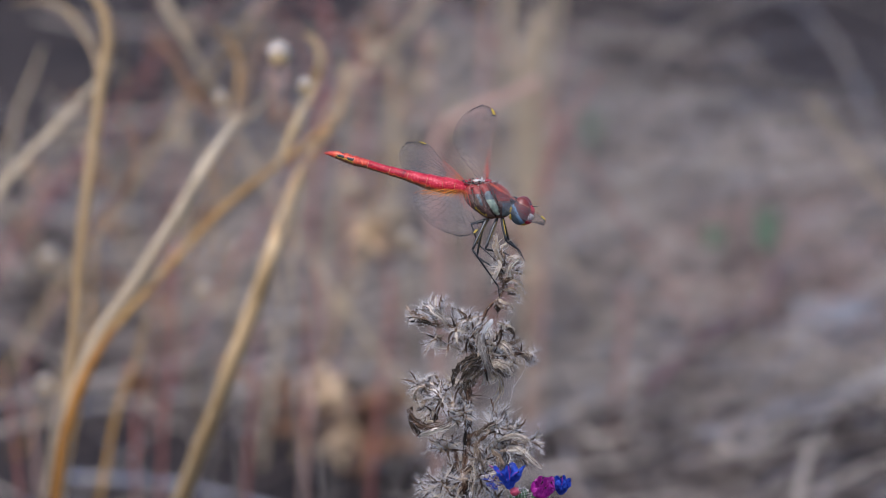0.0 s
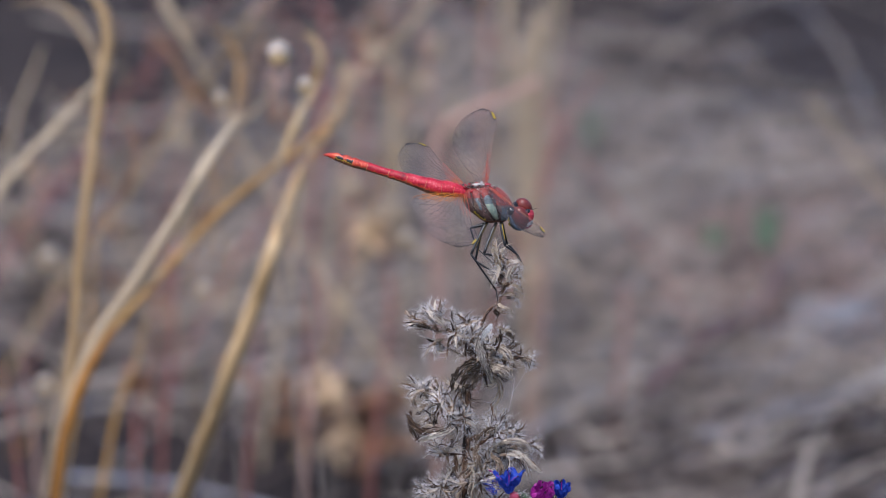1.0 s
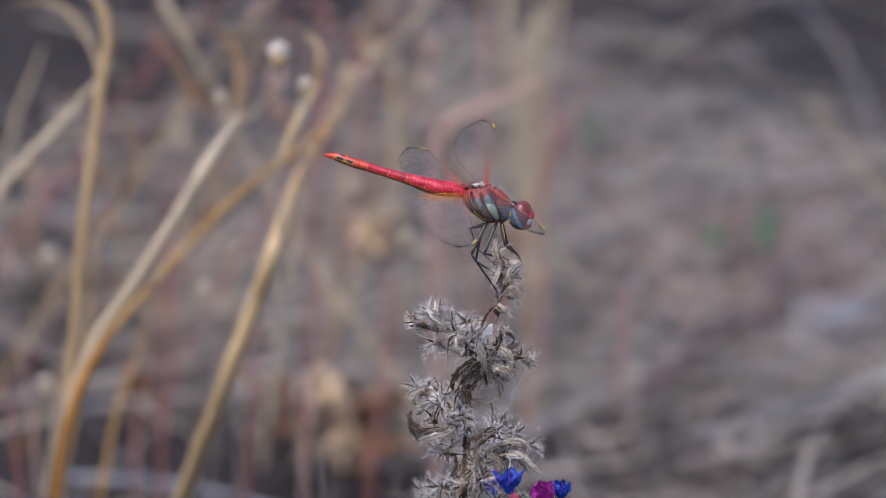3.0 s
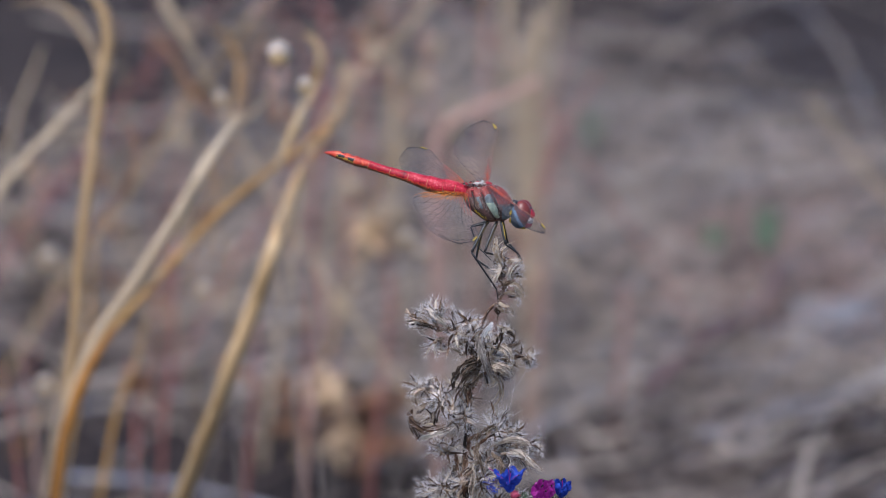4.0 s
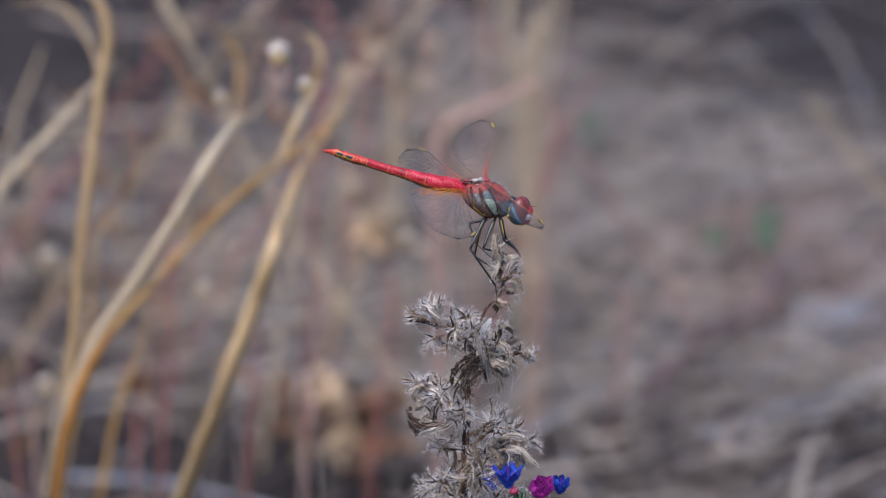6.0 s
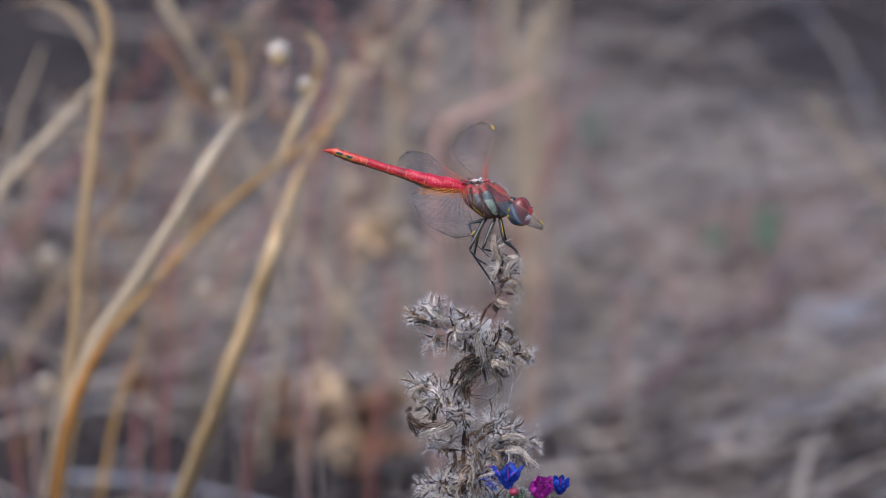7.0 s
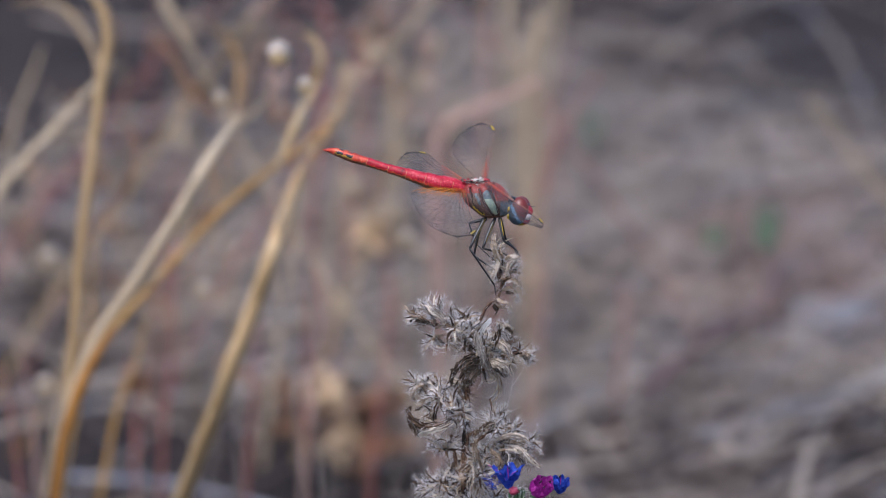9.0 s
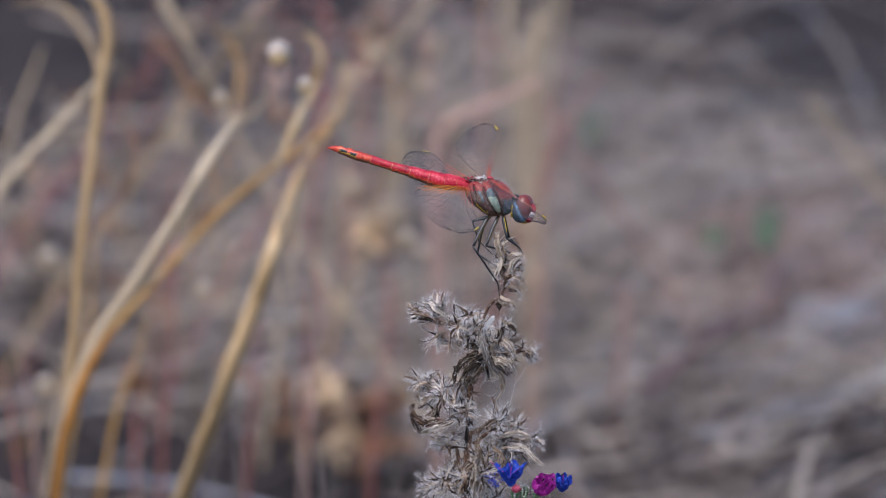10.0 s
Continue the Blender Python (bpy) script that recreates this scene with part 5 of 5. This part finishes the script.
        loop = [(a0, c0), (a1, c0), (a1 + 0.012, (c0 + c1) / 2), (a1, c1), (a0, c1), (a0 - 0.01, (c0 + c1) / 2)]
        up = [place(s, c, 0.07 + lift) for s, c in loop]
        dn = [place(s, c, -0.07 - lift) for s, c in loop]
        st.add(up + dn, [(0, 1, 2, 3, 4, 5), (11, 10, 9, 8, 7, 6)] + [(k, (k + 1) % 6, 6 + (k + 1) % 6, 6 + k) for k in range(6)], m)
    part("pterostigma", st, [M_YELLOW, M_BLACK], wg, "yellow wing spot edged in black", smooth=False)
    return wg


def leg(fly, joints, radii=(0.31, 0.21, 0.12), streak=0.2):
    """Femur, tibia and tarsus through four joints, with a pale streak and rows of spines."""
    rnd = random.Random(int(joints[1].x * 100))
    a, b, c, d = joints
    f = Shape()
    f.tube(bezier(a, (a + b) / 2 + Vector((-0.12, 0, 0.1)), b, 7), [radii[0] * k for k in (0.85, 1.1, 1.1, 1.0, 0.9, 0.8, 0.75)], sides=10, flat=0.8)
    femur = part("leg", f, [M_BLACK], fly, "thin black spiny leg with a yellow streak")
    if streak:
        s = Shape()
        off = Vector((0.14, -radii[0] * 0.7, 0))
        s.tube([a.lerp(b, t) + off for t in (0.05, 0.3, 0.6, 0.8)], [0.06 * streak, 0.11 * streak, 0.09 * streak, 0.02], sides=6)
        part("streak", s, [M_YELLOW], femur)
    t = Shape()
    t.tube(bezier(b, (b + c) / 2, c, 6), [radii[1] * k for k in (1.0, 0.9, 0.85, 0.8, 0.75, 0.7)], sides=8)
    for side in (-1, 1):
        for k in range(7):
            p = b.lerp(c, 0.12 + 0.12 * k)
            o = (c - b).normalized().cross(Vector((0, 1, 0))) * side
            t.needle(p, p + o * 0.85 + (c - b).normalized() * 0.5 + Vector((0, rnd.uniform(-0.3, 0.3), 0)), 0.035)
    part("tibia", t, [M_BLACK], femur)
    w = Shape()
    w.tube([c, c.lerp(d, 0.35), c.lerp(d, 0.7), d], [radii[2], radii[2] * 0.85, radii[2] * 0.8, radii[2] * 0.6], sides=7)
    e = (d - c).normalized()
    for k in (-1, 1):
        w.needle(d, d + e * 0.35 + Vector((0.15 * k, -0.1, -0.2)), 0.05)
    part("tarsus", w, [M_BLACK], femur)


def dragonfly():
    fly = new("dragonfly")
    fly.matrix_basis = FLY_HOME
    tagged(fly, "red darter dragonfly with clear wings perched on a dead spike", "dragonfly")
    abdomen(fly)
    thorax(fly)
    hd = head(fly)
    ff = wing(fly, "forewing", (864, 318, 0.9), (2.0, 20.0, 13.8), (-7.4, 0.5, -0.9), False)
    hf = wing(fly, "hindwing", (822, 319, 0.8), (-7.6, 19.0, 8.0), (-6.5, -0.8, -2.7), True)
    hn = wing(fly, "hindwing", (826, 338, -1.0), (2.6, -21.5, -8.2), (-10.0, -0.6, 0.8), True)
    fn = wing(fly, "forewing", (868, 324, -1.0), (10.5, -21.0, -7.0), (-3.5, -1.0, -0.7), False)
    leg(fly, [F(864, 385, -0.8), F(836, 442, -3.2), F(881, 506, -1.6), F(885, 530, -0.6)])
    leg(fly, [F(858, 387, 0.8), F(844, 455, 1.6), F(868, 470, 0.8), F(880, 477, 0.3)])
    leg(fly, [F(880, 387, -0.9), F(859, 441, -2.8), F(895, 449, -1.6), F(913, 458, -0.8)])
    leg(fly, [F(866, 389, 0.4), F(834, 397, 0.6), F(846, 432, 1.6), F(872, 456, 0.6)], (0.3, 0.17, 0.12), 0)
    leg(fly, [F(888, 386, -0.9), F(896, 427, -2.0), F(919, 443, -1.2), F(928, 461, -0.6)], streak=1.0)
    leg(fly, [F(890, 386, 0.9), F(900, 424, 2.0), F(914, 438, 1.3), F(922, 455, 0.8)], (0.28, 0.18, 0.11))
    return fly, hd, ff, hf, hn, fn


ground()
litter()
leaning_grass()
stalks()
seed_heads()
clumps()
blades()
SPIKE = plant()
FLY, HD, FF, HF, HN, FN = dragonfly()


# ---- what moves: the spike sways in the breeze and carries the dragonfly, which turns its head and lowers its wings ----
def motions():
    # sway of the perch in tenths of a millimetre: aside, and down as the spike nods towards the lens
    sway = [(0, 0, 0), (0.3, -1, 7), (0.5, -2, 9.5), (1, -1.5, 7), (1.5, -1.5, 7.5), (2, -2.5, 10), (2.5, -3, 9.5), (2.7, -2.5, 8.5), (3.4, 0, 6), (4, 0, 5), (4.5, -1.5, 6), (4.9, -3, 7.5), (5, -11, 12.5), (5.1, -4, 9),
            (5.4, -3, 8.5), (5.5, -7, 10), (5.6, -5, 5.5), (5.7, -3, 0.5), (6.2, -2.5, -1), (6.8, -2.5, -1.5), (7, -3, 0), (7.5, -3, -0.5), (8, -3, -0.5), (8.5, 0.5, -1.5), (9, -3, -1), (9.5, 1, -4), (10, 3, -5)]
    tilt = [(0, 0), (0.5, 0.6), (1.5, 0.8), (2, 0.4), (2.5, 0.4), (4, 1.0), (4.5, 0.6), (5, 0.1), (5.5, 0.6), (7, 1.1), (10, 1.1)]
    z = 0.187
    spike_rows, fly_rows = [], []
    for t, dx, dy in sway:
        across = dx * 1e-4 / z
        nod = math.asin(dy * 1e-4 / math.sin(radians(PITCH)) / z)
        lean = Matrix.Rotation(across, 4, "Y") @ Matrix.Rotation(nod, 4, "X")
        m = Matrix.Translation(PLANT_BASE) @ lean
        spike_rows.append((t, m))
        up = interp(t, tilt)
        hub = mm(6.2, 0, 4.8)
        fly_rows.append((t, m @ Matrix.Translation(-PLANT_BASE) @ FLY_HOME @ hub @ pose(0, 0, 0, 0, up, 0) @ hub.inverted()))
    walk(SPIKE, spike_rows)
    walk(FLY, fly_rows)
    h = Matrix.Translation(HEAD * MM)
    turn = [(0, 0, 0), (0.2, 0, 0), (0.4, 1, 0), (0.8, 0.95, 0), (1.4, 1, 0), (1.5, 0.1, 0), (1.6, 0.0, 0), (2.5, 0, 0), (4, 0, 0), (5.5, 0.05, 0), (7, 0, 0), (10, 0, 0)]
    walk(HD, [(t, h @ pose(0, 0, 0, 38 * k, 6 * k, -14 - 8 * k)) for t, k, _ in turn])
    for wg, base, key in ((FF, (864, 318, 0.9), [(0, 0), (0.5, -0.8), (1.5, -2.2), (1.6, -4.4), (2, -4.9), (2.5, -5.7), (4, -7.2), (5, -6.5), (7, -8.4), (9, -8.8), (10, -9.0)]),
                          (HF, (822, 319, 0.8), [(0, -0.5), (0.5, -0.5), (2, -2), (4, -3.5), (5, -3.7), (7, -6.5), (10, -7)]),
                          (HN, (826, 338, -1.0), [(0, 0), (0.5, 1.5), (2, 2.2), (4, 1.5), (5, 1), (5.5, 2), (7, 1), (10, 1)]),
                          (FN, (868, 324, -1.0), [(0, 0), (0.5, 2.4), (1.5, 2.2), (2, 1.2), (4, 1.2), (5, 2.0), (7, 1.6), (10, 1.2)])):
        b = Matrix.Translation(F(*base) * MM)
        walk(wg, [(t, b @ pose(0, 0, 0, a)) for t, a in key])


motions()
